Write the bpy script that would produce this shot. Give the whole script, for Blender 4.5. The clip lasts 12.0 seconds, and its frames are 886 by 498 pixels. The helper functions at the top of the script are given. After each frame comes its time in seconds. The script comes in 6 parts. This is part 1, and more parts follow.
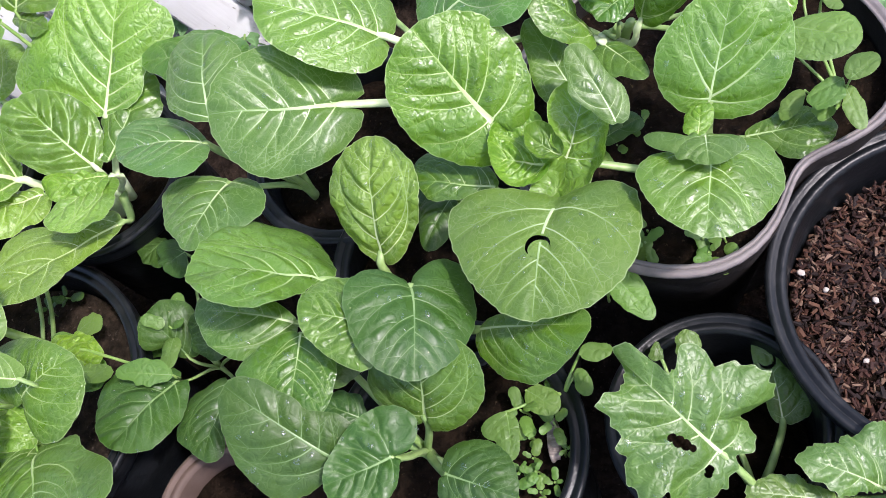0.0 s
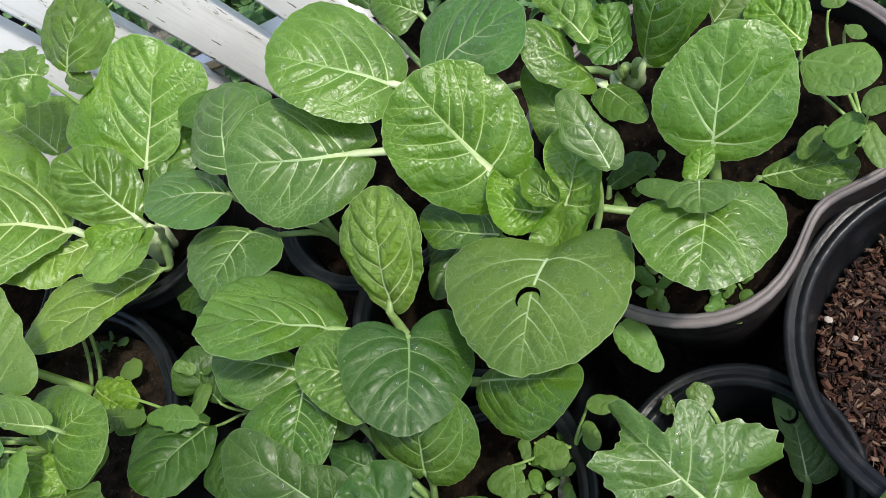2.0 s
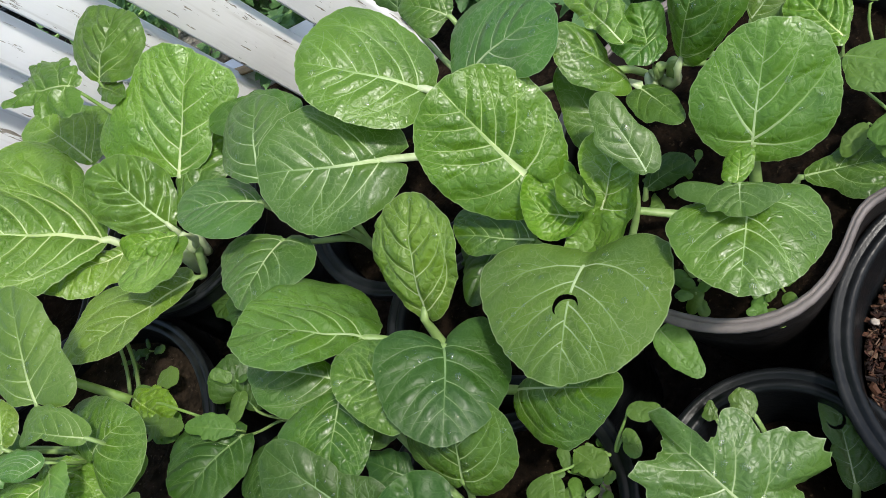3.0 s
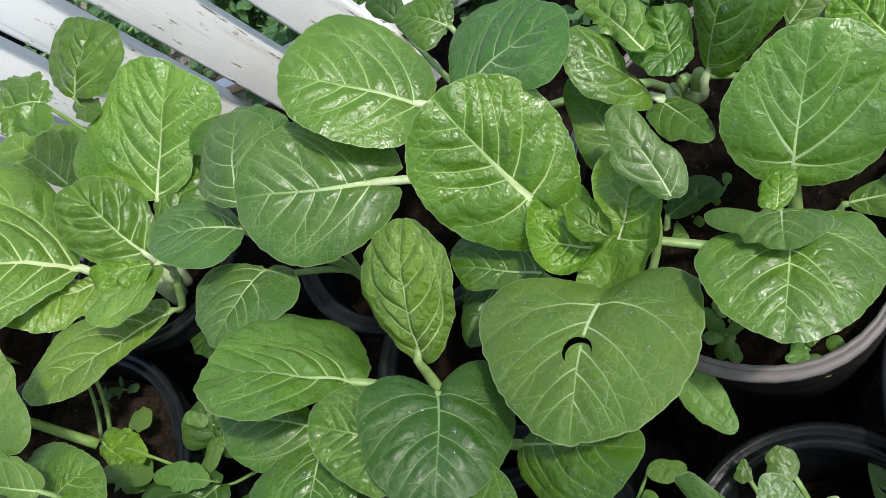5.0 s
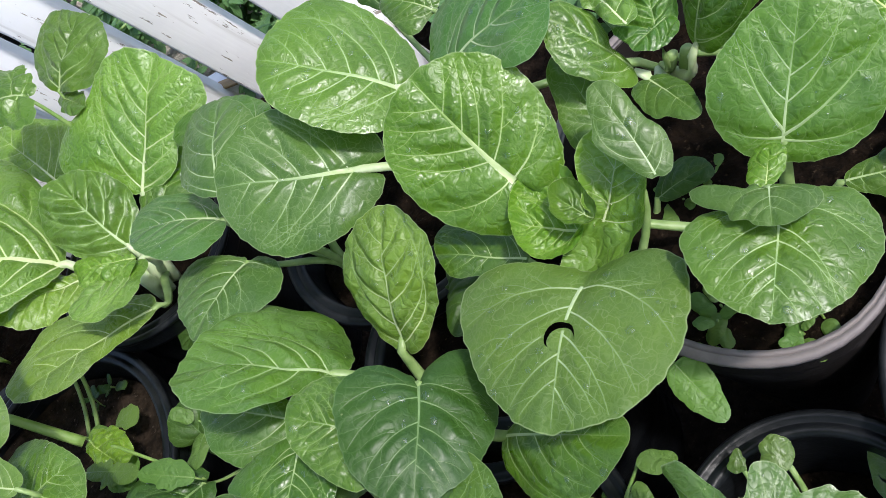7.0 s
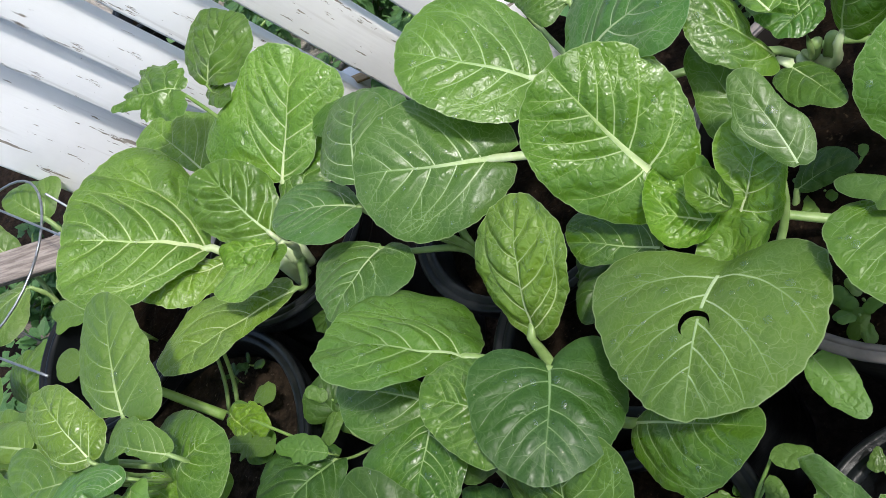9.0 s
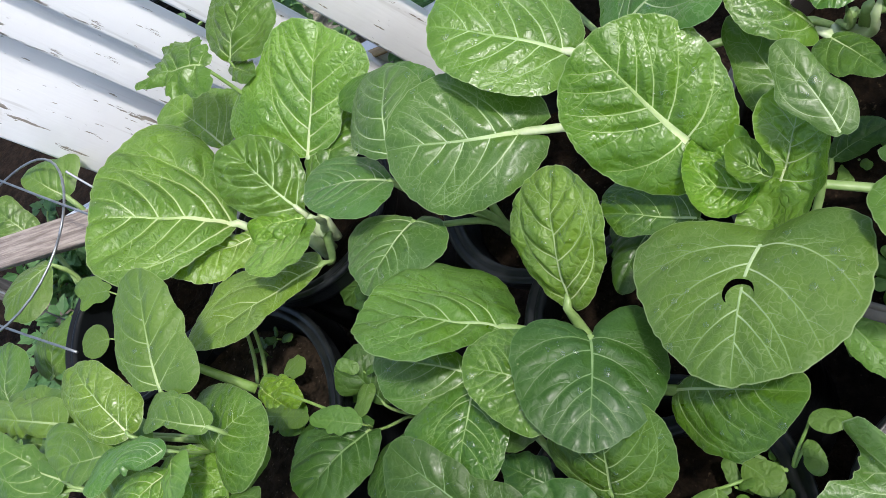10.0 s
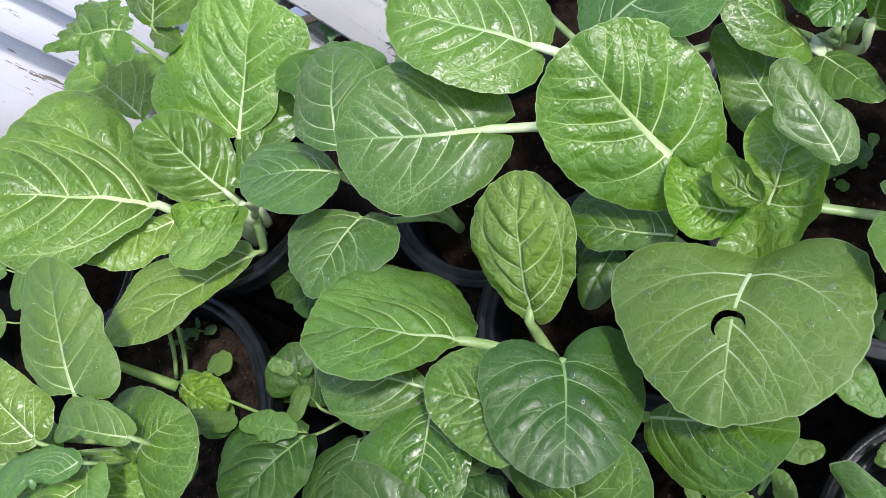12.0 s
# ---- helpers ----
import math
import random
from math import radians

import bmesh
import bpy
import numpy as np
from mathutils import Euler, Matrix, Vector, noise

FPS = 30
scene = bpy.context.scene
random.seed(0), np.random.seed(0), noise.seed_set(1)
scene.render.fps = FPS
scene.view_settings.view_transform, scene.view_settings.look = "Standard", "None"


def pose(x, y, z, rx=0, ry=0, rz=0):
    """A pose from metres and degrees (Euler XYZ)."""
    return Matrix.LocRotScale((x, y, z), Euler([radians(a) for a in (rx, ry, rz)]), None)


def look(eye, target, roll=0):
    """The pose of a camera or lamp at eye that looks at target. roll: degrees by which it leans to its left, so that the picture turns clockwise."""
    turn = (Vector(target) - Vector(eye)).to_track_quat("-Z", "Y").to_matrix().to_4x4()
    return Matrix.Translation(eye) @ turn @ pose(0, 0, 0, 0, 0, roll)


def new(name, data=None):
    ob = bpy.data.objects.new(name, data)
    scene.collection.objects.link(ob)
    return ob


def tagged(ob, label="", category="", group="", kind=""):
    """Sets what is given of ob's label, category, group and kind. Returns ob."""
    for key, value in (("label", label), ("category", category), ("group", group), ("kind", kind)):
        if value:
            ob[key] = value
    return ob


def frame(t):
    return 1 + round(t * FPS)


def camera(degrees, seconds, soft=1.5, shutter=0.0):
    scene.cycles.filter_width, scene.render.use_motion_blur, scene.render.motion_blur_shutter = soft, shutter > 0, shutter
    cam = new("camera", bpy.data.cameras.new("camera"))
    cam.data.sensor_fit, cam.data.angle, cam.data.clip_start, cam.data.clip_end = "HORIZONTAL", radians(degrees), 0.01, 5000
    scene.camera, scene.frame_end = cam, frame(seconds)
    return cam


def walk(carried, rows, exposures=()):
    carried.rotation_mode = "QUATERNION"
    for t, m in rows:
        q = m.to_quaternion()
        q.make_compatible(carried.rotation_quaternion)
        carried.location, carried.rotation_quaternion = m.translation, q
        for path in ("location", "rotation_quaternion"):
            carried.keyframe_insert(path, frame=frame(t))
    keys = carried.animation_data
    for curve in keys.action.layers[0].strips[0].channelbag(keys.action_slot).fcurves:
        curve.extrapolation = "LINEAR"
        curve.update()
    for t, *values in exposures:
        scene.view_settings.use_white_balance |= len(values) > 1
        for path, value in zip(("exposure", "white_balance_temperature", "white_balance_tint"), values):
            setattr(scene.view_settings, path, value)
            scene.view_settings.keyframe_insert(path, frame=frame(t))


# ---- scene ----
cam = camera(53.0, 12.0, 0.75)
PATH = [
    (0, -0.0003, 0.0018, 0.9326, 25.72, 15.90, -0.16),
    (0.5, 0.0263, 0.0009, 0.9344, 27.59, 17.89, 1.08),
    (1, 0.0506, 0.0080, 0.9266, 28.04, 20.09, 2.32),
    (1.5, 0.0646, 0.0172, 0.9112, 28.32, 20.72, 2.61),
    (2, 0.0739, 0.0232, 0.9082, 28.14, 22.58, 2.43),
    (2.5, 0.0721, 0.0281, 0.9031, 27.94, 23.86, 2.51),
    (2.7, 0.0743, 0.0289, 0.9092, 27.70, 24.45, 2.34),
    (4.3, 0.0408, 0.0844, 0.8499, 28.53, 25.27, 3.29),
    (4.5, 0.0438, 0.0873, 0.8416, 28.49, 25.04, 3.10),
    (5, 0.0502, 0.0716, 0.8457, 29.86, 25.16, 3.17),
    (5.5, 0.0604, 0.0572, 0.8366, 30.38, 25.62, 2.94),
    (6, 0.0715, 0.0706, 0.8188, 29.60, 26.30, 1.77),
    (6.5, 0.0755, 0.0858, 0.8076, 29.08, 26.71, 1.27),
    (7, 0.0587, 0.0724, 0.8191, 29.87, 26.17, 2.95),
    (7.5, 0.0505, 0.0688, 0.8186, 30.61, 25.95, 4.22),
    (7.7, 0.0566, 0.0661, 0.8277, 31.32, 27.76, 5.51),
    (9.3, 0.0526, 0.0603, 0.8303, 32.01, 32.15, 8.41),
    (9.5, 0.0499, 0.0604, 0.8295, 31.53, 32.23, 8.24),
    (10, 0.0361, 0.0527, 0.8490, 30.34, 32.26, 7.80),
    (10.5, 0.0070, 0.0496, 0.8587, 28.47, 31.41, 8.49),
    (11, 0.0056, 0.0656, 0.8543, 28.22, 29.52, 8.68),
    (11.5, 0.0223, 0.0854, 0.8438, 27.48, 27.81, 7.19),
    (12, -0.0165, 0.0944, 0.8498, 26.85, 25.50, 5.97),
]
walk(cam, [(t, pose(x, y, z, rx, ry, rz)) for t, x, y, z, rx, ry, rz in PATH],
     [(0.0, 1.25, 6220, 22), (0.5, 0.88, 6320, 17), (1.0, 0.66, 6520, 11), (1.5, 0.74, 6520, 11), (2.5, 0.61, 6590, 8), (5.5, 0.54, 6440, 8), (6.0, 0.68, 6390, 10), (6.5, 0.82, 6140, 16),
      (7.0, 0.74, 6240, 14), (7.5, 0.61, 6390, 10), (9.5, 0.60, 6420, 10), (10.5, 0.78, 6210, 15), (12.0, 0.83, 6040, 19)])

# ---- light ----
SUN_TO = Vector((0.62, -0.15, 1.02)).normalized()      # towards the sun
world = bpy.data.worlds.new("sky")
scene.world = world
world.use_nodes = True
wn, wl = world.node_tree.nodes, world.node_tree.links
sky = wn.new("ShaderNodeTexSky")
sky.sky_type = "NISHITA"
sky.sun_disc = False
sky.dust_density = 2.5
sky.sun_elevation = math.asin(SUN_TO.z)
sky.sun_rotation = math.atan2(SUN_TO.x, SUN_TO.y)
wn["Background"].inputs["Strength"].default_value = 0.15
wl.new(sky.outputs["Color"], wn["Background"].inputs["Color"])
sun = new("sun", bpy.data.lights.new("sun", "SUN"))
sun.data.energy = 2.3
sun.data.angle = radians(4.0)
sun.data.color = (1.0, 0.97, 0.91)
sun.matrix_world = look((3, -2, 4), Vector((3, -2, 4)) - SUN_TO)


# ---- materials ----
class Nodes:
    """A small writer of node trees."""

    def __init__(self, name):
        self.mat = bpy.data.materials.new(name)
        self.mat.use_nodes = True
        self.t = self.mat.node_tree
        self.bsdf = self.t.nodes["Principled BSDF"]
        self.out = self.t.nodes["Material Output"]

    def add(self, kind, **props):
        n = self.t.nodes.new("ShaderNode" + kind)
        for k, v in props.items():
            setattr(n, k, v)
        return n

    def link(self, a, b):
        self.t.links.new(a, b)

    def put(self, sock, v):
        if hasattr(v, "is_output"):
            self.link(v, sock)
        elif isinstance(v, tuple) and len(v) == 3 and sock.type == "RGBA":
            sock.default_value = (*v, 1)
        else:
            sock.default_value = v

    def m(self, op, a, b=0.0, c=0.0):
        n = self.add("Math", operation=op)
        for i, v in enumerate((a, b, c)):
            self.put(n.inputs[i], v)
        return n.outputs[0]

    def ramp(self, v, lo, hi, a=0.0, b=1.0, smooth=True):
        n = self.add("MapRange", interpolation_type="SMOOTHSTEP" if smooth else "LINEAR")
        for i, x in enumerate((v, lo, hi, a, b)):
            self.put(n.inputs[i], x)
        return n.outputs[0]

    def mix(self, f, a, b, mode="MIX"):
        n = self.add("Mix", data_type="RGBA", blend_type=mode)
        self.put(n.inputs[0], f), self.put(n.inputs[6], a), self.put(n.inputs[7], b)
        return n.outputs[2]

    def noise(self, vec, scale, detail=3.0, rough=0.55):
        n = self.add("TexNoise")
        if vec is not None:
            self.link(vec, n.inputs["Vector"])
        n.inputs["Scale"].default_value, n.inputs["Detail"].default_value, n.inputs["Roughness"].default_value = scale, detail, rough
        return n.outputs["Fac"]

    def voronoi(self, vec, scale, feature="DISTANCE_TO_EDGE"):
        n = self.add("TexVoronoi", feature=feature)
        if vec is not None:
            self.link(vec, n.inputs["Vector"])
        n.inputs["Scale"].default_value = scale
        return n

    def coord(self, which="Object"):
        return self.add("TexCoord").outputs[which]

    def bump(self, h, dist, strength=1.0):
        n = self.add("Bump")
        n.inputs["Distance"].default_value, n.inputs["Strength"].default_value = dist, strength
        self.link(h, n.inputs["Height"])
        self.link(n.outputs[0], self.bsdf.inputs["Normal"])
        return n.outputs[0]

    def set(self, **kw):
        for k, v in kw.items():
            self.put(self.bsdf.inputs[k.replace("_", " ")], v)
        return self


VEIN_OF = {}


def leaf_material(name, blade, young, vein, rough=0.31, vein_amount=1.0, through_light=0.28, relief=1.0, shine=0.5):
    """A waxy leaf blade: two greens, paler along its veins, with a fine net; and the matching skin of its veins."""
    n = Nodes(name)
    at = n.add("Attribute", attribute_name="blade")
    sep = n.add("SeparateXYZ")
    n.link(at.outputs["Vector"], sep.inputs[0])
    rnd = sep.outputs[2]
    met = n.add("Attribute", attribute_name="metric").outputs["Vector"]
    far = n.add("Attribute", attribute_name="vein_distance").outputs["Fac"]
    # the net of fine veins, bent so that its meshes are uneven
    vec = n.add("Mix", data_type="VECTOR")
    vec.inputs[0].default_value = 0.011
    n.link(met, vec.inputs[4])
    wn3 = n.add("TexNoise")
    n.link(met, wn3.inputs["Vector"])
    wn3.inputs["Scale"].default_value = 95.0
    n.link(wn3.outputs["Color"], vec.inputs[5])
    vo = n.voronoi(vec.outputs[1], 135.0)
    net = n.m("MULTIPLY", n.ramp(vo.outputs["Distance"], 0.010, 0.055, 1.0, 0.0), n.ramp(n.noise(met, 40.0, 2.0), 0.36, 0.60, 0.25, 1.0))
    vo2 = n.voronoi(vec.outputs[1], 330.0)
    net2 = n.ramp(vo2.outputs["Distance"], 0.0, 0.12, 1.0, 0.0)
    big = n.noise(met, 15.0, 3.0)
    tone = n.mix(n.ramp(big, 0.3, 0.75), blade, young)
    tone = n.mix(n.ramp(far, 0.0, 0.075, 0.45, 0.0), tone, young)
    lines = n.m("MULTIPLY", n.m("MAXIMUM", n.m("MULTIPLY", net, 0.15), n.m("MULTIPLY", net2, 0.05)), vein_amount)
    edge = n.add("Attribute", attribute_name="rim")
    lines = n.m("MAXIMUM", lines, n.m("MULTIPLY", n.ramp(edge.outputs["Fac"], 0.982, 0.997), 0.34))
    lines = n.m("MAXIMUM", lines, n.ramp(far, 0.004, 0.018, 0.15 * vein_amount, 0.0))
    speck = n.noise(met, 700.0, 3.0, 0.65)
    tone = n.mix(n.ramp(speck, 0.3, 0.7, 0.0, 0.14), tone, young)
    # bluish sheen of waxy patches, mixed into the blade's colour
    sheen_tint = n.ramp(n.noise(met, 22.0, 4.0, 0.6), 0.35, 0.72, 0.0, 0.13)
    tone = n.mix(sheen_tint, tone, (0.115, 0.190, 0.120))
    spots = n.voronoi(met, 62.0, "F1")
    tone = n.mix(n.ramp(spots.outputs["Distance"], 0.025, 0.05, 0.40, 0.0), tone, (0.34, 0.38, 0.17))
    info = n.add("ObjectInfo")
    hsv = n.add("HueSaturation")
    n.link(n.mix(lines, tone, vein), hsv.inputs["Color"])
    n.put(hsv.inputs["Hue"], n.ramp(info.outputs["Random"], 0.0, 1.0, 0.490, 0.510, False))
    n.put(hsv.inputs["Value"], n.ramp(rnd, 0.0, 1.0, 0.90, 1.14, False))
    col = hsv.outputs["Color"]
    height = n.m("MULTIPLY", n.ramp(vo.outputs["Distance"], 0.0, 0.30), 0.55)
    height = n.m("ADD", height, n.m("MULTIPLY", n.ramp(vo2.outputs["Distance"], 0.0, 0.30), 0.16))
    height = n.m("ADD", height, n.m("MULTIPLY", n.noise(met, 75.0, 2.0), 0.25))
    nrm = n.bump(height, 0.0009 * relief, 0.75)
    n.set(Base_Color=col, Roughness=n.ramp(n.noise(met, 45.0, 4.0), 0.3, 0.7, rough - 0.05, rough + 0.11), Specular_IOR_Level=shine)
    n.set(Coat_Weight=n.ramp(n.noise(met, 31.0, 3.0), 0.35, 0.65, 0.0, 0.10), Coat_Roughness=0.2)
    tr = n.add("BsdfTranslucent")
    glow = n.add("HueSaturation")
    n.link(col, glow.inputs["Color"])
    glow.inputs["Saturation"].default_value, glow.inputs["Value"].default_value, glow.inputs["Hue"].default_value = 1.15, 1.9, 0.485
    n.link(glow.outputs[0], tr.inputs["Color"])
    n.link(nrm, tr.inputs["Normal"])
    mx = n.add("MixShader")
    mx.inputs[0].default_value = through_light
    n.link(n.bsdf.outputs[0], mx.inputs[1])
    n.link(tr.outputs[0], mx.inputs[2])
    n.link(mx.outputs[0], n.out.inputs["Surface"])
    # veins: pale at the foot, nearer to the blade's green where they run out
    k = Nodes(name + "_vein")
    fade = k.add("Attribute", attribute_name="fade").outputs["Fac"]
    grain = k.noise(k.coord(), 260.0, 3.0)
    thin = tuple(v * 0.25 * vein_amount + y * (1 - 0.25 * vein_amount) for v, y in zip(vein, young))
    k.set(Base_Color=k.mix(k.ramp(grain, 0.3, 0.7, 0.0, 0.18), k.mix(k.ramp(fade, 0.0, 0.80), vein, thin), young), Roughness=0.36, Specular_IOR_Level=0.45)
    k.bump(grain, 0.0003, 0.5)
    VEIN_OF[name] = k.mat
    return n.mat


GREEN = leaf_material("mustard_leaf", (0.044, 0.112, 0.007), (0.084, 0.184, 0.012), (0.38, 0.48, 0.22), relief=0.7)
# darker copy of the leaf green: shade on low leaves put into the colour
SHADED = leaf_material("shaded_mustard_leaf", (0.022, 0.067, 0.006), (0.040, 0.097, 0.009), (0.17, 0.27, 0.10), rough=0.44, shine=0.36, relief=0.4)
BRIGHT = leaf_material("bright_mustard_leaf", (0.078, 0.168, 0.008), (0.130, 0.248, 0.013), (0.49, 0.58, 0.28), relief=0.95)
YOUNG = leaf_material("young_leaf", (0.081, 0.178, 0.007), (0.135, 0.262, 0.014), (0.46, 0.56, 0.20), relief=1.7)
PALE = leaf_material("pale_green_leaf", (0.090, 0.190, 0.015), (0.146, 0.272, 0.026), (0.56, 0.63, 0.34), relief=1.2)
FRESH = leaf_material("fresh_mustard_leaf", (0.068, 0.154, 0.013), (0.110, 0.228, 0.022), (0.41, 0.52, 0.26), relief=0.7)
SAGE = leaf_material("dull_green_leaf", (0.056, 0.128, 0.012), (0.096, 0.188, 0.022), (0.40, 0.50, 0.26), rough=0.42, relief=0.4)
BLUE = leaf_material("blue_green_leaf", (0.051, 0.134, 0.017), (0.086, 0.186, 0.030), (0.44, 0.54, 0.29), rough=0.32, relief=0.4)
SOFT = leaf_material("soft_pale_leaf", (0.078, 0.162, 0.020), (0.122, 0.224, 0.033), (0.36, 0.44, 0.20), rough=0.38, vein_amount=0.75, relief=0.6)
KALE = leaf_material("kale_leaf", (0.060, 0.124, 0.016), (0.090, 0.170, 0.026), (0.42, 0.50, 0.27), rough=0.36, vein_amount=0.7, relief=0.8)
WEED = leaf_material("weed_leaf", (0.076, 0.160, 0.020), (0.112, 0.212, 0.032), (0.17, 0.28, 0.08), rough=0.5, vein_amount=0.4)


def stalk_material(name, a, b):
    n = Nodes(name)
    g = n.noise(n.coord(), 90.0, 3.0)
    n.set(Base_Color=n.mix(n.ramp(g, 0.3, 0.7), a, b), Roughness=0.42, Subsurface_Weight=0.08)
    n.bsdf.inputs["Subsurface Radius"].default_value = (0.004, 0.005, 0.002)
    n.bump(n.noise(n.coord(), 300.0), 0.0006, 0.6)
    return n.mat


STALK = stalk_material("pale_stalk", (0.24, 0.34, 0.12), (0.17, 0.27, 0.075))
WHITE = stalk_material("white_stalk", (0.50, 0.57, 0.36), (0.40, 0.49, 0.25))
STEM = stalk_material("green_stem", (0.14, 0.25, 0.05), (0.20, 0.30, 0.08))


def soil_material(name, dark, mid, light):
    n = Nodes(name)
    c = n.coord()
    v = n.voronoi(c, 130.0, "F1")
    tone = n.mix(n.ramp(n.noise(c, 55.0, 5.0, 0.7), 0.35, 0.7), dark, mid)
    tone = n.mix(n.ramp(n.noise(c, 240.0, 3.0), 0.62, 0.78), tone, light)
    n.set(Base_Color=tone, Roughness=0.9, Specular_IOR_Level=0.06)
    h = n.m("ADD", n.m("MULTIPLY", v.outputs["Distance"], 0.7), n.noise(c, 160.0, 5.0, 0.7))
    n.bump(h, 0.006, 1.0)
    return n.mat


SOIL = soil_material("potting_soil", (0.005, 0.0035, 0.002), (0.016, 0.010, 0.006), (0.060, 0.042, 0.026))
PALE_SOIL = soil_material("paler_potting_soil", (0.012, 0.009, 0.006), (0.040, 0.028, 0.019), (0.15, 0.115, 0.085))
GARDEN = soil_material("garden_earth", (0.010, 0.007, 0.005), (0.030, 0.020, 0.014), (0.07, 0.050, 0.036))


def plastic_material(name, a, b, rough, scale=35.0):
    n = Nodes(name)
    c = n.coord()
    dust = n.ramp(n.noise(c, scale, 5.0, 0.65), 0.42, 0.75)
    n.set(Base_Color=n.mix(dust, a, b), Roughness=n.ramp(dust, 0.0, 1.0, rough, rough + 0.25), Specular_IOR_Level=0.24)
    n.bump(n.noise(c, 180.0, 4.0), 0.0008, 0.5)
    return n.mat


BLACK = plastic_material("black_pot_plastic", (0.005, 0.006, 0.007), (0.012, 0.0135, 0.015), 0.33)
TAUPE = plastic_material("taupe_pot_plastic", (0.175, 0.154, 0.146), (0.125, 0.110, 0.105), 0.5)
CLAY = plastic_material("brown_pot", (0.085, 0.058, 0.046), (0.12, 0.085, 0.068), 0.6)
# walls of the taupe pot: the shade under its rim put into the colour
TAUPE_SHADED = plastic_material("shaded_taupe_pot", (0.012, 0.010, 0.009), (0.022, 0.018, 0.016), 0.55)


def chip_material():
    n = Nodes("bark_chips")
    g = n.add("NewGeometry")
    r = g.outputs["Random Per Island"]
    n1 = n.add("ValToRGB")
    n.link(r, n1.inputs[0])
    e = n1.color_ramp.elements
    e[0].color, e[1].color = (0.010, 0.006, 0.005, 1), (0.16, 0.10, 0.07, 1)
    for at, colour in ((0.35, (0.024, 0.010, 0.007, 1)), (0.6, (0.050, 0.018, 0.010, 1)), (0.82, (0.085, 0.040, 0.022, 1)), (0.94, (0.13, 0.085, 0.055, 1))):
        k = e.new(at)
        k.color = colour
    n.set(Base_Color=n1.outputs[0], Roughness=0.8, Specular_IOR_Level=0.3)
    n.bump(n.noise(n.coord(), 500.0, 3.0), 0.001, 0.7)
    return n.mat


CHIPS = chip_material()


def paint_material():
    """White gloss paint on old boards, flaked off to grey wood here and there."""
    n = Nodes("flaking_white_paint")
    c = n.coord()
    mp = n.add("Mapping")
    n.link(c, mp.inputs[0])
    mp.inputs["Scale"].default_value = (1.0, 7.0, 7.0)
    streak = n.noise(mp.outputs[0], 7.0, 6.0, 0.68)
    fl = n.ramp(streak, 0.635, 0.645)
    fl = n.m("MAXIMUM", fl, n.ramp(n.noise(mp.outputs[0], 26.0, 4.0, 0.6), 0.66, 0.672))
    mp2 = n.add("Mapping")
    n.link(c, mp2.inputs[0])
    mp2.inputs["Scale"].default_value = (1.0, 14.0, 14.0)
    grain = n.noise(mp2.outputs[0], 18.0, 5.0, 0.6)
    wood = n.mix(n.ramp(grain, 0.35, 0.65), (0.17, 0.145, 0.12), (0.36, 0.32, 0.27))
    white = n.mix(n.ramp(n.noise(c, 9.0, 4.0), 0.4, 0.75), (0.84, 0.84, 0.835), (0.75, 0.75, 0.745))
    white = n.mix(n.ramp(n.noise(mp2.outputs[0], 6.0, 5.0), 0.58, 0.75, 0.0, 0.45), white, (0.45, 0.43, 0.39))
    n.set(Base_Color=n.mix(fl, white, wood), Roughness=n.ramp(fl, 0, 1, 0.42, 0.85))
    h = n.m("ADD", n.m("MULTIPLY", fl, -1.0), n.m("MULTIPLY", grain, 0.35))
    n.bump(h, 0.0012, 0.8)
    return n.mat


PAINT = paint_material()


def old_wood_material(name, a, b):
    n = Nodes(name)
    mp = n.add("Mapping")
    n.link(n.coord(), mp.inputs[0])
    mp.inputs["Scale"].default_value = (1.0, 16.0, 16.0)
    g = n.noise(mp.outputs[0], 14.0, 6.0, 0.65)
    n.set(Base_Color=n.mix(n.ramp(g, 0.32, 0.68), a, b), Roughness=0.85)
    n.bump(g, 0.002, 0.8)
    return n.mat


TANWOOD = old_wood_material("bare_tan_wood", (0.26, 0.17, 0.08), (0.44, 0.31, 0.17))
GREYWOOD = old_wood_material("weathered_wood", (0.15, 0.12, 0.105), (0.36, 0.31, 0.27))


def plain_material(name, colour, rough, metal=0.0):
    n = Nodes(name)
    c = n.coord()
    n.set(Base_Color=n.mix(n.ramp(n.noise(c, 60.0, 4.0), 0.35, 0.7), colour, tuple(v * 0.7 for v in colour)), Roughness=rough, Metallic=metal)
    return n.mat


WIRE = plain_material("galvanised_wire", (0.36, 0.38, 0.40), 0.42, 0.85)
FILM = plain_material("pale_plastic_film", (0.42, 0.46, 0.50), 0.3)
STONE = plain_material("pale_stone", (0.40, 0.35, 0.30), 0.7)


def water_material():
    n = Nodes("water")
    clear, shine = n.add("BsdfTransparent"), n.add("BsdfGlossy")
    shine.inputs["Roughness"].default_value = 0.06
    mx = n.add("MixShader")
    n.link(n.ramp(n.add("Fresnel").outputs[0], 0.0, 1.0, 0.05, 0.36, False), mx.inputs[0])
    n.link(clear.outputs[0], mx.inputs[1])
    n.link(shine.outputs[0], mx.inputs[2])
    n.link(mx.outputs[0], n.out.inputs["Surface"])
    return n.mat


DROP = water_material()


FAR = leaf_material("tomato_leaf", (0.072, 0.165, 0.052), (0.113, 0.235, 0.075), (0.16, 0.26, 0.09), rough=0.5, vein_amount=0.2)
CONCRETE = soil_material("pale_concrete", (0.42, 0.38, 0.33), (0.50, 0.46, 0.40), (0.58, 0.54, 0.48))


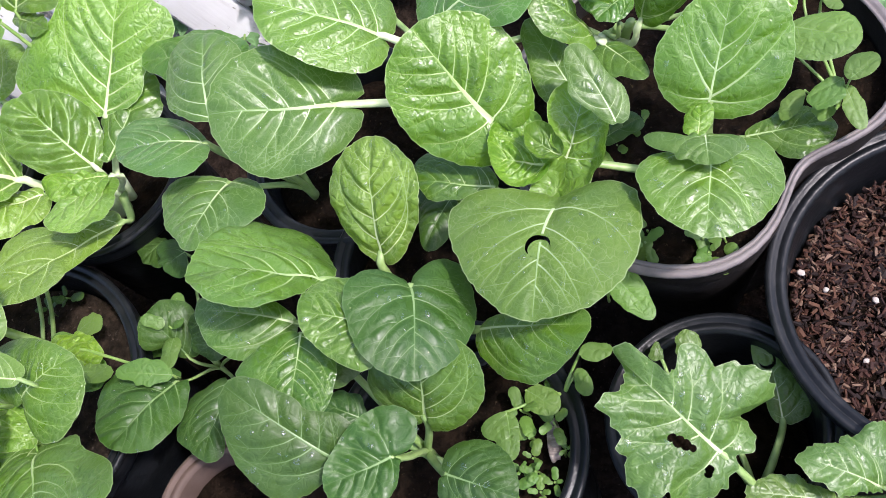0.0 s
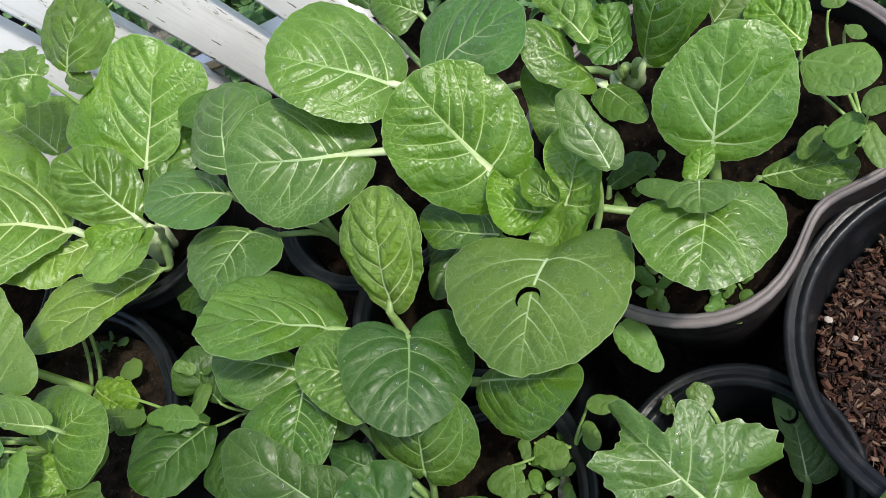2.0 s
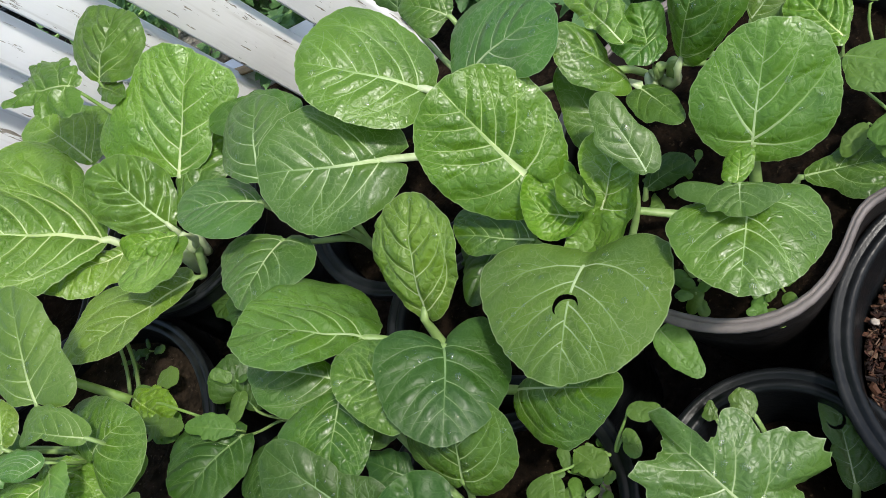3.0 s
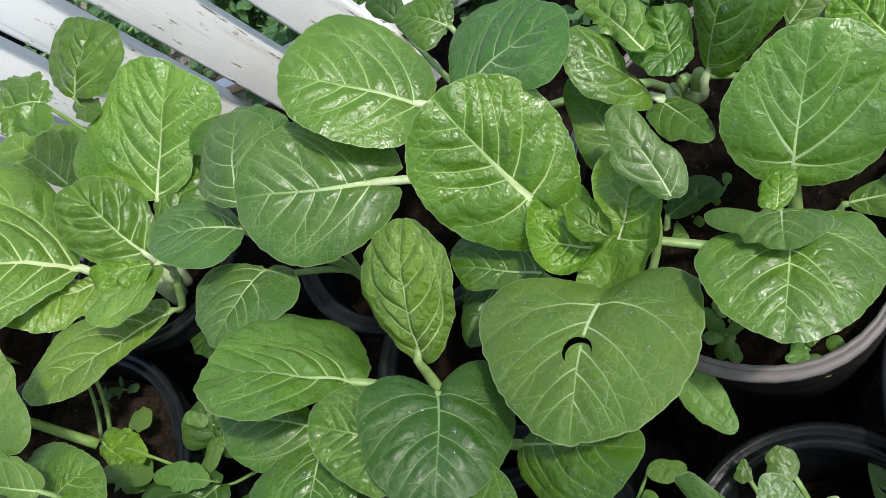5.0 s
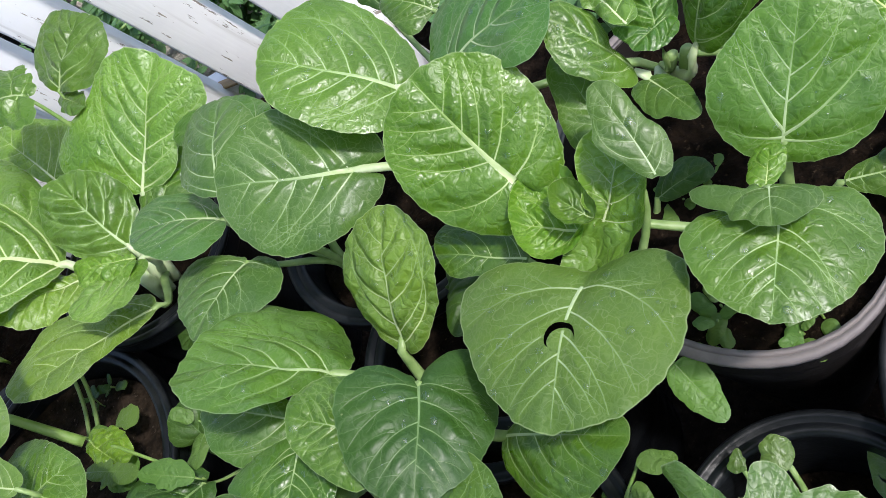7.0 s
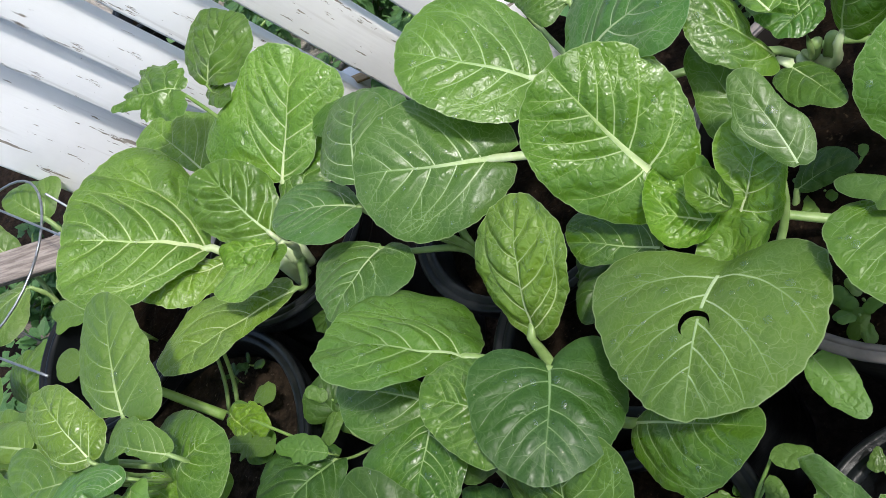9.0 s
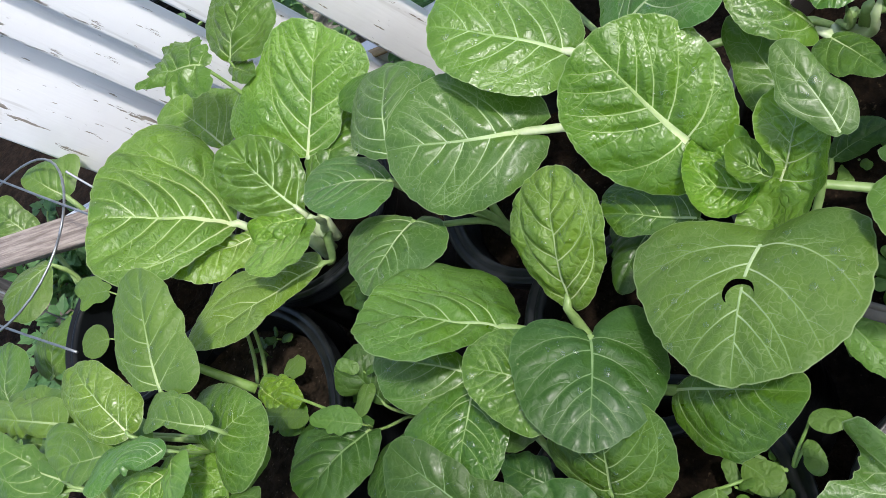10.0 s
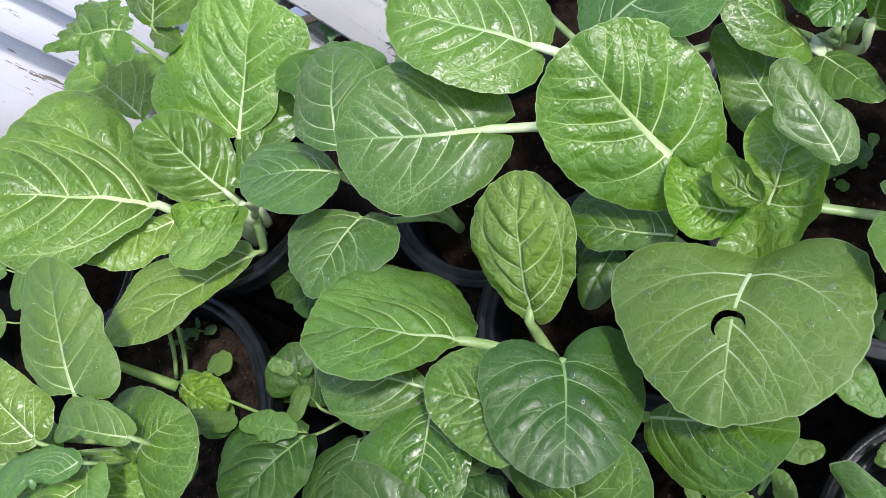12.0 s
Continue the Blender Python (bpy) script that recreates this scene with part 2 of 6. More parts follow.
# ---- builders ----
def mesh_object(name, verts, faces, material, parent=None, label="", smooth=True):
    me = bpy.data.meshes.new(name)
    me.from_pydata([tuple(v) for v in verts], [], faces)
    me.materials.append(material)
    me.polygons.foreach_set("use_smooth", [smooth] * len(me.polygons))
    ob = new(name, me)
    if parent is not None:
        ob.parent = parent
        ob.matrix_parent_inverse = parent.matrix_basis.inverted()
    if label:
        ob["label"] = label
    return ob


def part(name, bm, material, parent=None, label="", smooth=True):
    me = bpy.data.meshes.new(name)
    bm.to_mesh(me)
    bm.free()
    me.materials.append(material)
    me.polygons.foreach_set("use_smooth", [smooth] * len(me.polygons))
    ob = new(name, me)
    if parent is not None:
        ob.parent = parent
        ob.matrix_parent_inverse = parent.matrix_basis.inverted()
    if label:
        ob["label"] = label
    return ob


def thing(name, place, label, category, group=""):
    ob = new(name)
    ob.empty_display_size = 0.05
    ob.matrix_basis = Matrix.Translation(place)
    return tagged(ob, label, category, group)


def tube(points, radii, sides=8, flat=1.0):
    """Rings round a line of points, closed at both ends."""
    pts = [Vector(p) for p in points]
    verts, faces = [], []
    up = Vector((0.03, 0.02, 1.0))
    for i, p in enumerate(pts):
        d = (pts[min(i + 1, len(pts) - 1)] - pts[max(i - 1, 0)]).normalized()
        a = d.cross(up)
        if a.length < 0.05:
            a = d.cross(Vector((1, 0, 0)))
        a.normalize()
        b = a.cross(d).normalized()
        for k in range(sides):
            th = 2 * math.pi * k / sides
            verts.append(p + a * (radii[i] * math.cos(th)) + b * (radii[i] * flat * math.sin(th)))
    for i in range(len(pts) - 1):
        for k in range(sides):
            q = i * sides
            faces.append((q + k, q + (k + 1) % sides, q + sides + (k + 1) % sides, q + sides + k))
    faces.append(tuple(range(sides))[::-1])
    q = (len(pts) - 1) * sides
    faces.append(tuple(range(q, q + sides)))
    return verts, faces


def bezier(p0, p1, p2, p3, n):
    p0, p1, p2, p3 = (Vector(p) for p in (p0, p1, p2, p3))
    return [p0 * (1 - t) ** 3 + p1 * 3 * t * (1 - t) ** 2 + p2 * 3 * t * t * (1 - t) + p3 * t ** 3 for t in (i / (n - 1) for i in range(n))]


leaf_count = [0]


def vein_lines(rng, inside, R, length, centre, fan, rib):
    """A midrib, side veins that arch to the tip and their forks, as (points, half widths, fade) on the flat blade."""
    lines = []
    step = 0.045 * R
    s_end = 0.0
    while inside(s_end + step, 0.0) < 0.975 or s_end < 0.3 * length:
        s_end += step
        if s_end > 1.6 * length:
            break
    sway = rng.uniform(-0.05, 0.05) * R

    def mid(f):
        return np.array((f * s_end, sway * math.sin(f * math.pi) + 0.3 * sway * math.sin(f * 7)))

    first = 0.0
    while inside(*mid(first)) > 0.985 and first < 0.5:
        first += 0.02
    fs = np.linspace(first, 1.0, 26)
    lines.append(([mid(f) for f in fs], [R * (0.026 * rib * (1 - f) ** 1.4 + 0.0038) for f in fs], fs))

    def grow(p, a, turn, most, w0, w1, fade0, wob):
        pts = [np.array(p)]
        for i in range(60):
            a += turn * step / R + wob * math.sin(i * 0.9 + p[0] * 900) + 0.6 * wob * math.sin(i * 2.3 + p[1] * 700)
            q = pts[-1] + step * np.array((math.cos(a), math.sin(a)))
            if inside(*q) > 0.955 or i * step > most:
                break
            pts.append(q)
        m = len(pts)
        t = np.arange(m) / max(m - 1, 1)
        if m > 2:
            lines.append((pts, [R * (w0 + (w1 - w0) * x) for x in t], fade0 + (1 - fade0) * t))
        return pts

    lobed = centre[0] < 0.72 * R
    spots = ((0.02, 0.05, 0.26, 0.46, 0.66) if fan else (0.025, 0.17, 0.35, 0.53, 0.70)) if R > 0.02 else (0.06, 0.3, 0.55)
    angles = ((98, 44, 56, 52, 48) if fan else (96 if lobed else 66, 68, 62, 57, 52))
    for side in (-1, 1):
        for k, (f, deg) in enumerate(zip(spots, angles)):
            f = max(f + rng.uniform(-0.03, 0.03) + (0.035 if side > 0 and k else 0), first + 0.02)
            a = side * radians(deg + rng.uniform(-7, 7))
            turn = -side * rng.uniform(0.50, 0.85) * (1.25 if k == 0 and lobed else 1.0) * (0.35 if fan and k == 1 else 1.0)
            w = 0.0108 * (1 - 0.45 * f) * rng.uniform(0.85, 1.15) * (1.9 if fan and k < 2 else 1.0)
            pts = grow(mid(f), a, turn, 9.0, w, 0.0030, 0.22 + 0.25 * f, 0.035)
            m = len(pts)
            if R < 0.02 or m < 6:
                continue
            forks = (0.20, 0.38, 0.55, 0.75) if k == 0 else (0.42, 0.68) if k < 3 else (0.55,)
            for t in forks:
                i = int(np.clip((t + rng.uniform(-0.07, 0.07)) * m, 1, m - 2))
                d = pts[i + 1] - pts[i]
                way = math.atan2(d[1], d[0])
                grow(pts[i], way + side * radians(rng.uniform(32, 55)), -side * rng.uniform(0.5, 2.6), R * rng.uniform(0.22, 0.46) * (1.3 if k == 0 else 1), 0.0044, 0.0018, 0.60, 0.06)
            if k > 2:
                continue
            i = int(m * rng.uniform(0.5, 0.7))
            d = pts[min(i + 1, m - 1)] - pts[i - 1]
            grow(pts[i], math.atan2(d[1], d[0]) - side * radians(rng.uniform(25, 45)), side * rng.uniform(0.3, 2.0), R * rng.uniform(0.16, 0.28), 0.0038, 0.0016, 0.7, 0.06)
    return lines


def leaf(plant, material, base, tip, normal, centre, shape, root=None, cup=0.0, droop=0.0, ruffle=0.0, jag=0.0, stalk=0.0042, rings=34, seg=112, pucker=1.0, hole=None, holes=(), wet=0.0, stalk_mat=None, curl=0.0, dome=None, flat=False, fan=False, rib=1.0, notch=True):
    """One leaf: a blade whose rim is a wave series round its middle, bent and quilted between its veins, the veins themselves, and a stalk down to the root."""
    leaf_count[0] += 1
    rng = np.random.RandomState(leaf_count[0] * 7 + 3)
    base, tip, nrm = (np.array(v, float) for v in (base, tip, normal))
    ax = tip - base
    length = np.linalg.norm(ax)
    ax /= length
    nrm = nrm - ax * (nrm @ ax)
    nrm /= np.linalg.norm(nrm)
    sd = np.cross(nrm, ax)
    ph = rng.rand(6) * 6.28
    R = shape[0]

    def rim_at(th):
        r = np.full(np.shape(th), shape[0])
        for k in range(1, (len(shape) + 1) // 2):
            r = r + shape[2 * k - 1] * np.cos(k * th) + shape[2 * k] * np.sin(k * th)
        r = r * (1 + 0.006 * np.sin(17 * th + ph[0]) + 0.005 * np.sin(29 * th + ph[1]) + 0.004 * np.sin(41 * th + ph[2]))
        foot = math.hypot(*centre)
        if notch and R > 0.02:
            # a narrow cleft between the two lobes, down to where the stalk joins
            turn = (th - math.atan2(-centre[1], -centre[0]) + math.pi) % (2 * math.pi) - math.pi
            r = r - np.maximum(r - foot * 0.98, 0) * np.exp(-(turn / 0.075) ** 2) * 0.8 * (foot > 0.3 * R)
        if jag:
            saw = np.abs(((th * 6.5 / 6.283 + 0.1 * np.sin(3 * th + ph[3])) % 1) - 0.5) * 2
            r = r * (1 - jag * saw ** 2 - jag * 0.5 * np.abs(np.sin(9.5 * th + ph[4])) ** 3 - jag * 0.45 * np.abs(np.sin(16.5 * th + 2 * np.sin(3 * th) + ph[5])))
        return r

    th = np.arange(seg) * 2 * np.pi / seg
    r = rim_at(th)
    rim = r.tolist()
    rho = (np.arange(1, rings + 1) / rings) ** 0.85
    S = np.concatenate([[centre[0]], (centre[0] + rho[:, None] * r * np.cos(th)).ravel()])
    U = np.concatenate([[centre[1]], (centre[1] + rho[:, None] * r * np.sin(th)).ravel()])
    RHO = np.concatenate([[0], np.repeat(rho, seg)])
    TH = np.concatenate([[0], np.tile(th, rings)])
    rnd = rng.rand()
    s, u = S / length, U / length

    def polar(p, q):
        d, e = p - centre[0], q - centre[1]
        t = math.atan2(e, d) % (2 * math.pi)
        j = t / (2 * math.pi) * seg
        j0 = int(j) % seg
        edge = rim[j0] + (rim[(j0 + 1) % seg] - rim[j0]) * (j - int(j))
        return math.hypot(d, e) / max(edge, 1e-6), t

    lines = vein_lines(rng, lambda p, q: polar(p, q)[0], R, length, centre, fan, rib) if R > 0.0105 else []
    # how far each point lies from a vein, in leaf radii
    D = np.full(len(S), 0.3)
    for pts, half, fade in lines:
        p = np.array(pts)
        p = np.concatenate([p, (p[1:] + p[:-1]) / 2])
        slack = 0.0 if half[0] > 0.0055 * R else 0.028
        D = np.minimum(D, np.sqrt(((S[:, None] - p[:, 0]) ** 2 + (U[:, None] - p[:, 1]) ** 2).min(1)) / R + slack)
    q = np.clip(D / 0.15, 0, 1)
    H = pucker * 0.036 * R * (q * q * (3 - 2 * q) - 0.5) * (1 - 0.55 * RHO ** 4)
    fx = rng.rand(8) * 6.28
    where = rng.rand() * 50
    low = np.array([noise.noise(Vector((p / R * 1.5 + where, q / R * 1.5, 0.0))) for p, q in zip(S, U)])
    mid = np.array([noise.noise(Vector((p / R * 4.2 + where, q / R * 4.2, 7.0))) for p, q in zip(S, U)])
    H += R * (min(pucker, 1.6) * 0.045 * low + max(pucker - 0.8, 0.1) * 0.017 * mid)
    # the fold along the midrib, the cup, the bend of the tip and the wavy rim
    H += cup * R * ((U / R) ** 2 - 0.35) * 0.5 - droop * R * (np.maximum(S - centre[0], 0) / R) ** 2 * 0.6
    H -= 0.028 * R * np.exp(-(U / (0.13 * R)) ** 2)
    H += ruffle * R * RHO ** 3 * (np.sin(5 * TH + fx[6]) + 0.7 * np.sin(8 * TH + fx[7])) * 0.5
    bow = (0.22 + 0.36 * rng.rand()) if dome is None else dome
    H += bow * R * (0.35 - RHO ** 2.4 * (0.75 + 0.25 * np.sin(2 * TH + fx[0]))) * 0.55
    H += curl * R * np.maximum(RHO - 0.45, 0) ** 2 * 1.6
    H += 0.005 * R * np.maximum(RHO - 0.75, 0) * 4 * np.sin(11 * TH + fx[1]) * min(pucker, 1.5)
    H -= 0.012 * R * np.maximum(RHO - 0.9, 0) * 10
    if hole:
        # draw the grid onto the two arcs that bound the tear
        hs, hu, hr = hole
        for os, ou, rad in ((hs, hu, hr), (hs + 0.26 * hr, hu + 0.14 * hr, 0.87 * hr)):
            ds, du = S - os, U - ou
            q = np.hypot(ds, du) + 1e-9
            near = np.abs(q - rad) < 0.00042
            S = np.where(near, os + ds / q * rad, S)
            U = np.where(near, ou + du / q * rad, U)
    for os, ou, rad in holes:
        ds, du = S - os, U - ou
        q = np.hypot(ds, du) + 1e-9
        near = np.abs(q - rad) < 0.0007
        S = np.where(near, os + ds / q * rad, S)
        U = np.where(near, ou + du / q * rad, U)
    P = base + S[:, None] * ax + U[:, None] * sd + H[:, None] * nrm
    faces = [(0, 1 + k, 1 + (k + 1) % seg) for k in range(seg)]
    for i in range(rings - 1):
        a, b = 1 + i * seg, 1 + (i + 1) * seg
        faces += [(a + k, b + k, b + (k + 1) % seg, a + (k + 1) % seg) for k in range(seg)]

    def torn(p, q):
        if any(math.hypot(p - os, q - ou) < rad for os, ou, rad in holes):
            return True
        if hole:
            p, q = p - hole[0], q - hole[1]
            return math.hypot(p, q) < hole[2] and not math.hypot(p - 0.26 * hole[2], q - 0.14 * hole[2]) < 0.87 * hole[2]
        return False

    if hole or holes:
        faces = [f for f in faces if not torn(S[list(f)].mean(), U[list(f)].mean())]
    ob = mesh_object("leaf", P.tolist(), faces, material, plant)
    me = ob.data
    for key, vec in (("blade", np.stack([s, u, np.full_like(s, rnd)], 1)), ("metric", np.stack([S + leaf_count[0] * 0.37, U, np.zeros_like(S)], 1))):
        me.attributes.new(key, "FLOAT_VECTOR", "POINT").data.foreach_set("vector", vec.astype(np.float32).ravel())
    for key, val in (("rim", RHO), ("vein_distance", D)):
        me.attributes.new(key, "FLOAT", "POINT").data.foreach_set("value", val.astype(np.float32))
    if lines:
        ring = P[1:].reshape(rings, seg, 3)

        def on_blade(p, q):
            """The points of the bent blade over points of the flat one."""
            d, e = p - centre[0], q - centre[1]
            j = np.arctan2(e, d) % (2 * np.pi) / (2 * np.pi) * seg
            j0, fj = j.astype(int) % seg, (j - np.floor(j))[:, None]
            j1 = (j0 + 1) % seg
            edge = r[j0] * (1 - fj[:, 0]) + r[j1] * fj[:, 0]
            i = np.minimum(np.hypot(d, e) / edge, 0.999) ** (1 / 0.85) * rings - 1
            i0 = np.floor(i).astype(int)
            fi = (i - i0)[:, None]
            i1 = np.minimum(i0 + 1, rings - 1)
            lo = np.where((i0 < 0)[:, None], P[0], ring[np.maximum(i0, 0), j0] * (1 - fj) + ring[np.maximum(i0, 0), j1] * fj)
            return lo * (1 - fi) + (ring[i1, j0] * (1 - fj) + ring[i1, j1] * fj) * fi

        flat_at, lifts, vf, fd = [], [], [], []
        for pts, half, fade in lines:
            pts, half = np.array(pts), np.array(half)
            on = [not torn(*p) for p in pts]
            o = len(fd)
            d = np.gradient(pts, axis=0)
            d = np.stack([-d[:, 1], d[:, 0]], 1) / (np.linalg.norm(d, axis=1)[:, None] + 1e-12)
            offs = np.array((-1.0, -0.45, 0.45, 1.0))
            flat_at.append((pts[:, None, :] + d[:, None, :] * (offs[None, :] * half[:, None])[:, :, None]).reshape(-1, 2))
            lifts.append((np.array((0.0, 0.8, 0.8, 0.0))[None, :] * np.minimum(0.36 * half, 0.0005)[:, None]).ravel())
            fd += np.repeat(fade, 4).tolist()
            for i in range(len(pts) - 1):
                if on[i] and on[i + 1]:
                    vf += [(o + 4 * i + c, o + 4 * i + c + 1, o + 4 * i + c + 5, o + 4 * i + c + 4) for c in range(3)]
        flat_at = np.concatenate(flat_at)
        vv = on_blade(flat_at[:, 0], flat_at[:, 1]) + nrm * (0.00006 + np.concatenate(lifts))[:, None]
        vo = mesh_object("venation", vv.tolist(), vf, VEIN_OF[material.name], ob)
        vo.data.attributes.new("fade", "FLOAT", "POINT").data.foreach_set("value", np.array(fd, np.float32))
    if root is not None and stalk > 0:
        # the stalk starts a little way up the blade, under its midrib
        p0 = base + ax * 0.12 * length - nrm * (stalk * 1.0 + 0.07 * R)
        p1 = base - nrm * (stalk * 0.75 + 0.03 * R)
        back = np.array(root, float) - p1
        d = np.linalg.norm(back)
        line = [Vector(p0)] + bezier(p1, p1 - ax * (0.35 if flat else 0.10) * d - np.array((0, 0, 0.02 if flat else 0.40)) * d, np.array(root) + np.array((0, 0, 0.45 * d)), root, 12)
        rad = [stalk * 0.45] + [stalk * (0.85 + 0.45 * i / 11) for i in range(12)]
        v, f = tube(line, rad, 8, 0.72)
        mesh_object("stalk", v, f, stalk_mat or STALK, ob)
    if wet:
        drops(ob, P, faces, rng, int(wet * 12 + wet * 300 * R), nrm)
    return ob


def drops(ob, P, faces, rng, count, nrm):
    """Water beads that lie on a blade."""
    verts, fs = [], []
    n = len(faces)
    for _ in range(count):
        f = faces[rng.randint(n // 8, n)]
        c = P[list(f)].mean(0)
        e1 = P[f[1]] - P[f[0]]
        e2 = P[f[2]] - P[f[0]]
        k = np.cross(e1, e2)
        k /= np.linalg.norm(k) + 1e-12
        if k @ nrm < 0:
            k = -k
        a = e1 / (np.linalg.norm(e1) + 1e-12)
        b = np.cross(k, a)
        r = 0.0007 + 0.0021 * rng.rand() ** 2.4
        long, turn = rng.uniform(1.0, 1.5), rng.rand() * 6.28
        a, b = a * math.cos(turn) + b * math.sin(turn), b * math.cos(turn) - a * math.sin(turn)
        o = len(verts)
        for hh, rr in ((-0.03, 1.0), (0.16, 0.92), (0.30, 0.68), (0.38, 0.35)):
            for q in range(10):
                t = q * math.pi / 5
                verts.append(c + (a * math.cos(t) * long + b * math.sin(t) * (1 + 0.12 * math.sin(2 * t + turn))) * r * rr + k * (r * hh + 0.0001))
        verts.append(c + k * r * 0.41)
        for j in (0, 10, 20):
            fs += [(o + j + q, o + j + (q + 1) % 10, o + j + 10 + (q + 1) % 10, o + j + 10 + q) for q in range(10)]
        fs += [(o + 30 + q, o + 30 + (q + 1) % 10, o + 40) for q in range(10)]
    if verts:
        d = mesh_object("dew", verts, fs, DROP, ob, "clear water beads")
        d["kind"] = "stuff"


def lathe(profile, place, steps=72, dent=None):
    """A turned body from (radius, height) pairs."""
    verts, faces = [], []
    for i in range(steps):
        a = 2 * math.pi * i / steps
        k = 1.0
        if dent:
            for at, deep, broad in dent:
                turn = (a - radians(at) + math.pi) % (2 * math.pi) - math.pi
                k -= deep * math.exp(-(turn / radians(broad)) ** 2)
        for r, z in profile:
            verts.append((place[0] + r * k * math.cos(a), place[1] + r * k * math.sin(a), place[2] + z))
    m = len(profile)
    for i in range(steps):
        j = (i + 1) % steps
        faces += [(i * m + q, j * m + q, j * m + q + 1, i * m + q + 1) for q in range(m - 1)]
    return verts, faces


def pot(name, x, y, r, rim, soil, label, material, body_mat=None, z0=0.0, lip=0.012, dent=None, soil_mat=None, taper=0.76):
    """A round pot with a rolled rim, an open inside and a bed of soil."""
    root = thing(name, (x, y, z0), label, "pot", "plant pots")
    hgt = rim - z0
    rb = r * taper
    wall = [(0.0, 0.0), (rb, 0.0), (rb + 0.002, 0.004), (r - lip * 1.15, hgt - 0.034), (r - lip * 1.1, hgt - 0.030), (r - 0.003, hgt - 0.027), (r - 0.001, hgt - 0.022)]
    body = wall + [(r - 0.0015, hgt - 0.008)]
    v, f = lathe(body, (x, y, z0), dent=dent)
    mesh_object("body", v, f, body_mat or material, root)
    ring = [(r - 0.0015, hgt - 0.009), (r + 0.0015, hgt - 0.006), (r + 0.002, hgt - 0.002), (r, hgt), (r - 0.003, hgt - 0.0008), (r - 0.005, hgt - 0.003), (r - 0.0062, hgt - 0.003), (r - 0.008, hgt - 0.0012), (r - lip, hgt - 0.002), (r - lip - 0.0015, hgt - 0.006)]
    v, f = lathe(ring, (x, y, z0), dent=dent)
    mesh_object("rim", v, f, material, root)
    liner = [(r - lip - 0.0015, hgt - 0.006), (r - lip - 0.003, hgt - 0.02), (rb - 0.004 + (r - rb) * 0.45, hgt * 0.45)]
    v, f = lathe(liner, (x, y, z0), dent=dent)
    mesh_object("inner_wall", v, f, body_mat or material, root)
    if soil:
        bed(root, x, y, r * 0.97 - lip - 0.002, soil, soil_mat or SOIL, dent=dent)
    return root


def bed(root, x, y, r, z, material, seed=3, dent=None):
    """An uneven disc of soil with small lumps."""
    rng = np.random.RandomState(seed + int(abs(x) * 1000))
    R, A = 26, 60
    verts, faces = [(x, y, z)], []
    for i in range(1, R + 1):
        for k in range(A):
            a = 2 * math.pi * k / A
            q = r * i / R
            for at, deep, broad in dent or ():
                q *= 1 - deep * 1.04 * math.exp(-(((a - radians(at) + math.pi) % (2 * math.pi) - math.pi) / radians(broad)) ** 2)
            px, py = x + q * math.cos(a), y + q * math.sin(a)
            n = noise.noise(Vector((px * 22, py * 22, z))) * 0.006 + noise.noise(Vector((px * 75, py * 75, 4.0))) * 0.0035 + rng.uniform(-0.001, 0.001)
            verts.append((px, py, z + n - 0.004 * (i / R) ** 4))
    faces += [(0, 1 + k, 1 + (k + 1) % A) for k in range(A)]
    for i in range(R - 1):
        a, b = 1 + i * A, 1 + (i + 1) * A
        faces += [(a + k, b + k, b + (k + 1) % A, a + (k + 1) % A) for k in range(A)]
    return mesh_object("soil", verts, faces, material, root, "dark crumbly potting soil", smooth=True)


def board(name, a, b, wide, thick, material, parent, up=(0, 0, 1), round_=0.004):
    """A plank from a to b with eased edges; its broad face looks along up."""
    a, b, up = Vector(a), Vector(b), Vector(up)
    d = (b - a)
    ln = d.length
    x = d.normalized()
    z = (up - x * up.dot(x)).normalized()
    y = z.cross(x)
    bm = bmesh.new()
    bmesh.ops.create_cube(bm, size=1.0)
    bmesh.ops.scale(bm, vec=(ln, wide, thick), verts=bm.verts)
    bmesh.ops.bevel(bm, geom=list(bm.edges), offset=round_, segments=2, affect="EDGES", profile=0.6)
    ob = part(name, bm, material, None)
    m = Matrix((x, y, z)).transposed().to_4x4()
    m.translation = (a + b) / 2
    ob.matrix_world = m
    ob.parent = parent
    ob.matrix_parent_inverse = parent.matrix_basis.inverted()
    return ob



def sprout(x, y, z, size, seed, name="seedling", label="tiny green seedling with oval leaves", tall=1.0, tone=None):
    """A seedling: a thin stem and pairs of small oval leaves."""
    rng = np.random.RandomState(seed)
    root = thing(name, (x, y, z), label, "seedling", "seedlings")
    h = size * tall * (0.8 + 0.5 * rng.rand())
    top = np.array((x + rng.uniform(-0.3, 0.3) * size, y + rng.uniform(-0.3, 0.3) * size, z + h))
    v, f = tube(bezier((x, y, z - 0.004), (x, y, z + h * 0.5), top - np.array((0, 0, h * 0.4)), top, 6), [0.0009] * 6, 6)
    mesh_object("stem", v, f, STEM, root)
    a0 = rng.rand() * 6.28
    for pair in range(2):
        for k in range(2):
            a = a0 + pair * 1.57 + k * math.pi + rng.uniform(-0.3, 0.3)
            ln = size * (0.95 - 0.35 * pair) * rng.uniform(0.8, 1.15)
            d = np.array((math.cos(a), math.sin(a), 0.15 + 0.25 * pair))
            b = top + d * ln * 0.25 - np.array((0, 0, 0.25 * h * (1 - pair)))
            leaf(root, tone or SHADED, b, b + d * ln, np.array((0, 0, 1)) + rng.uniform(-0.25, 0.25, 3), (ln * 0.5, 0), (ln * 0.42, 0, 0, ln * 0.14, 0), root=None, rings=7, seg=22, stalk=0)
    return root
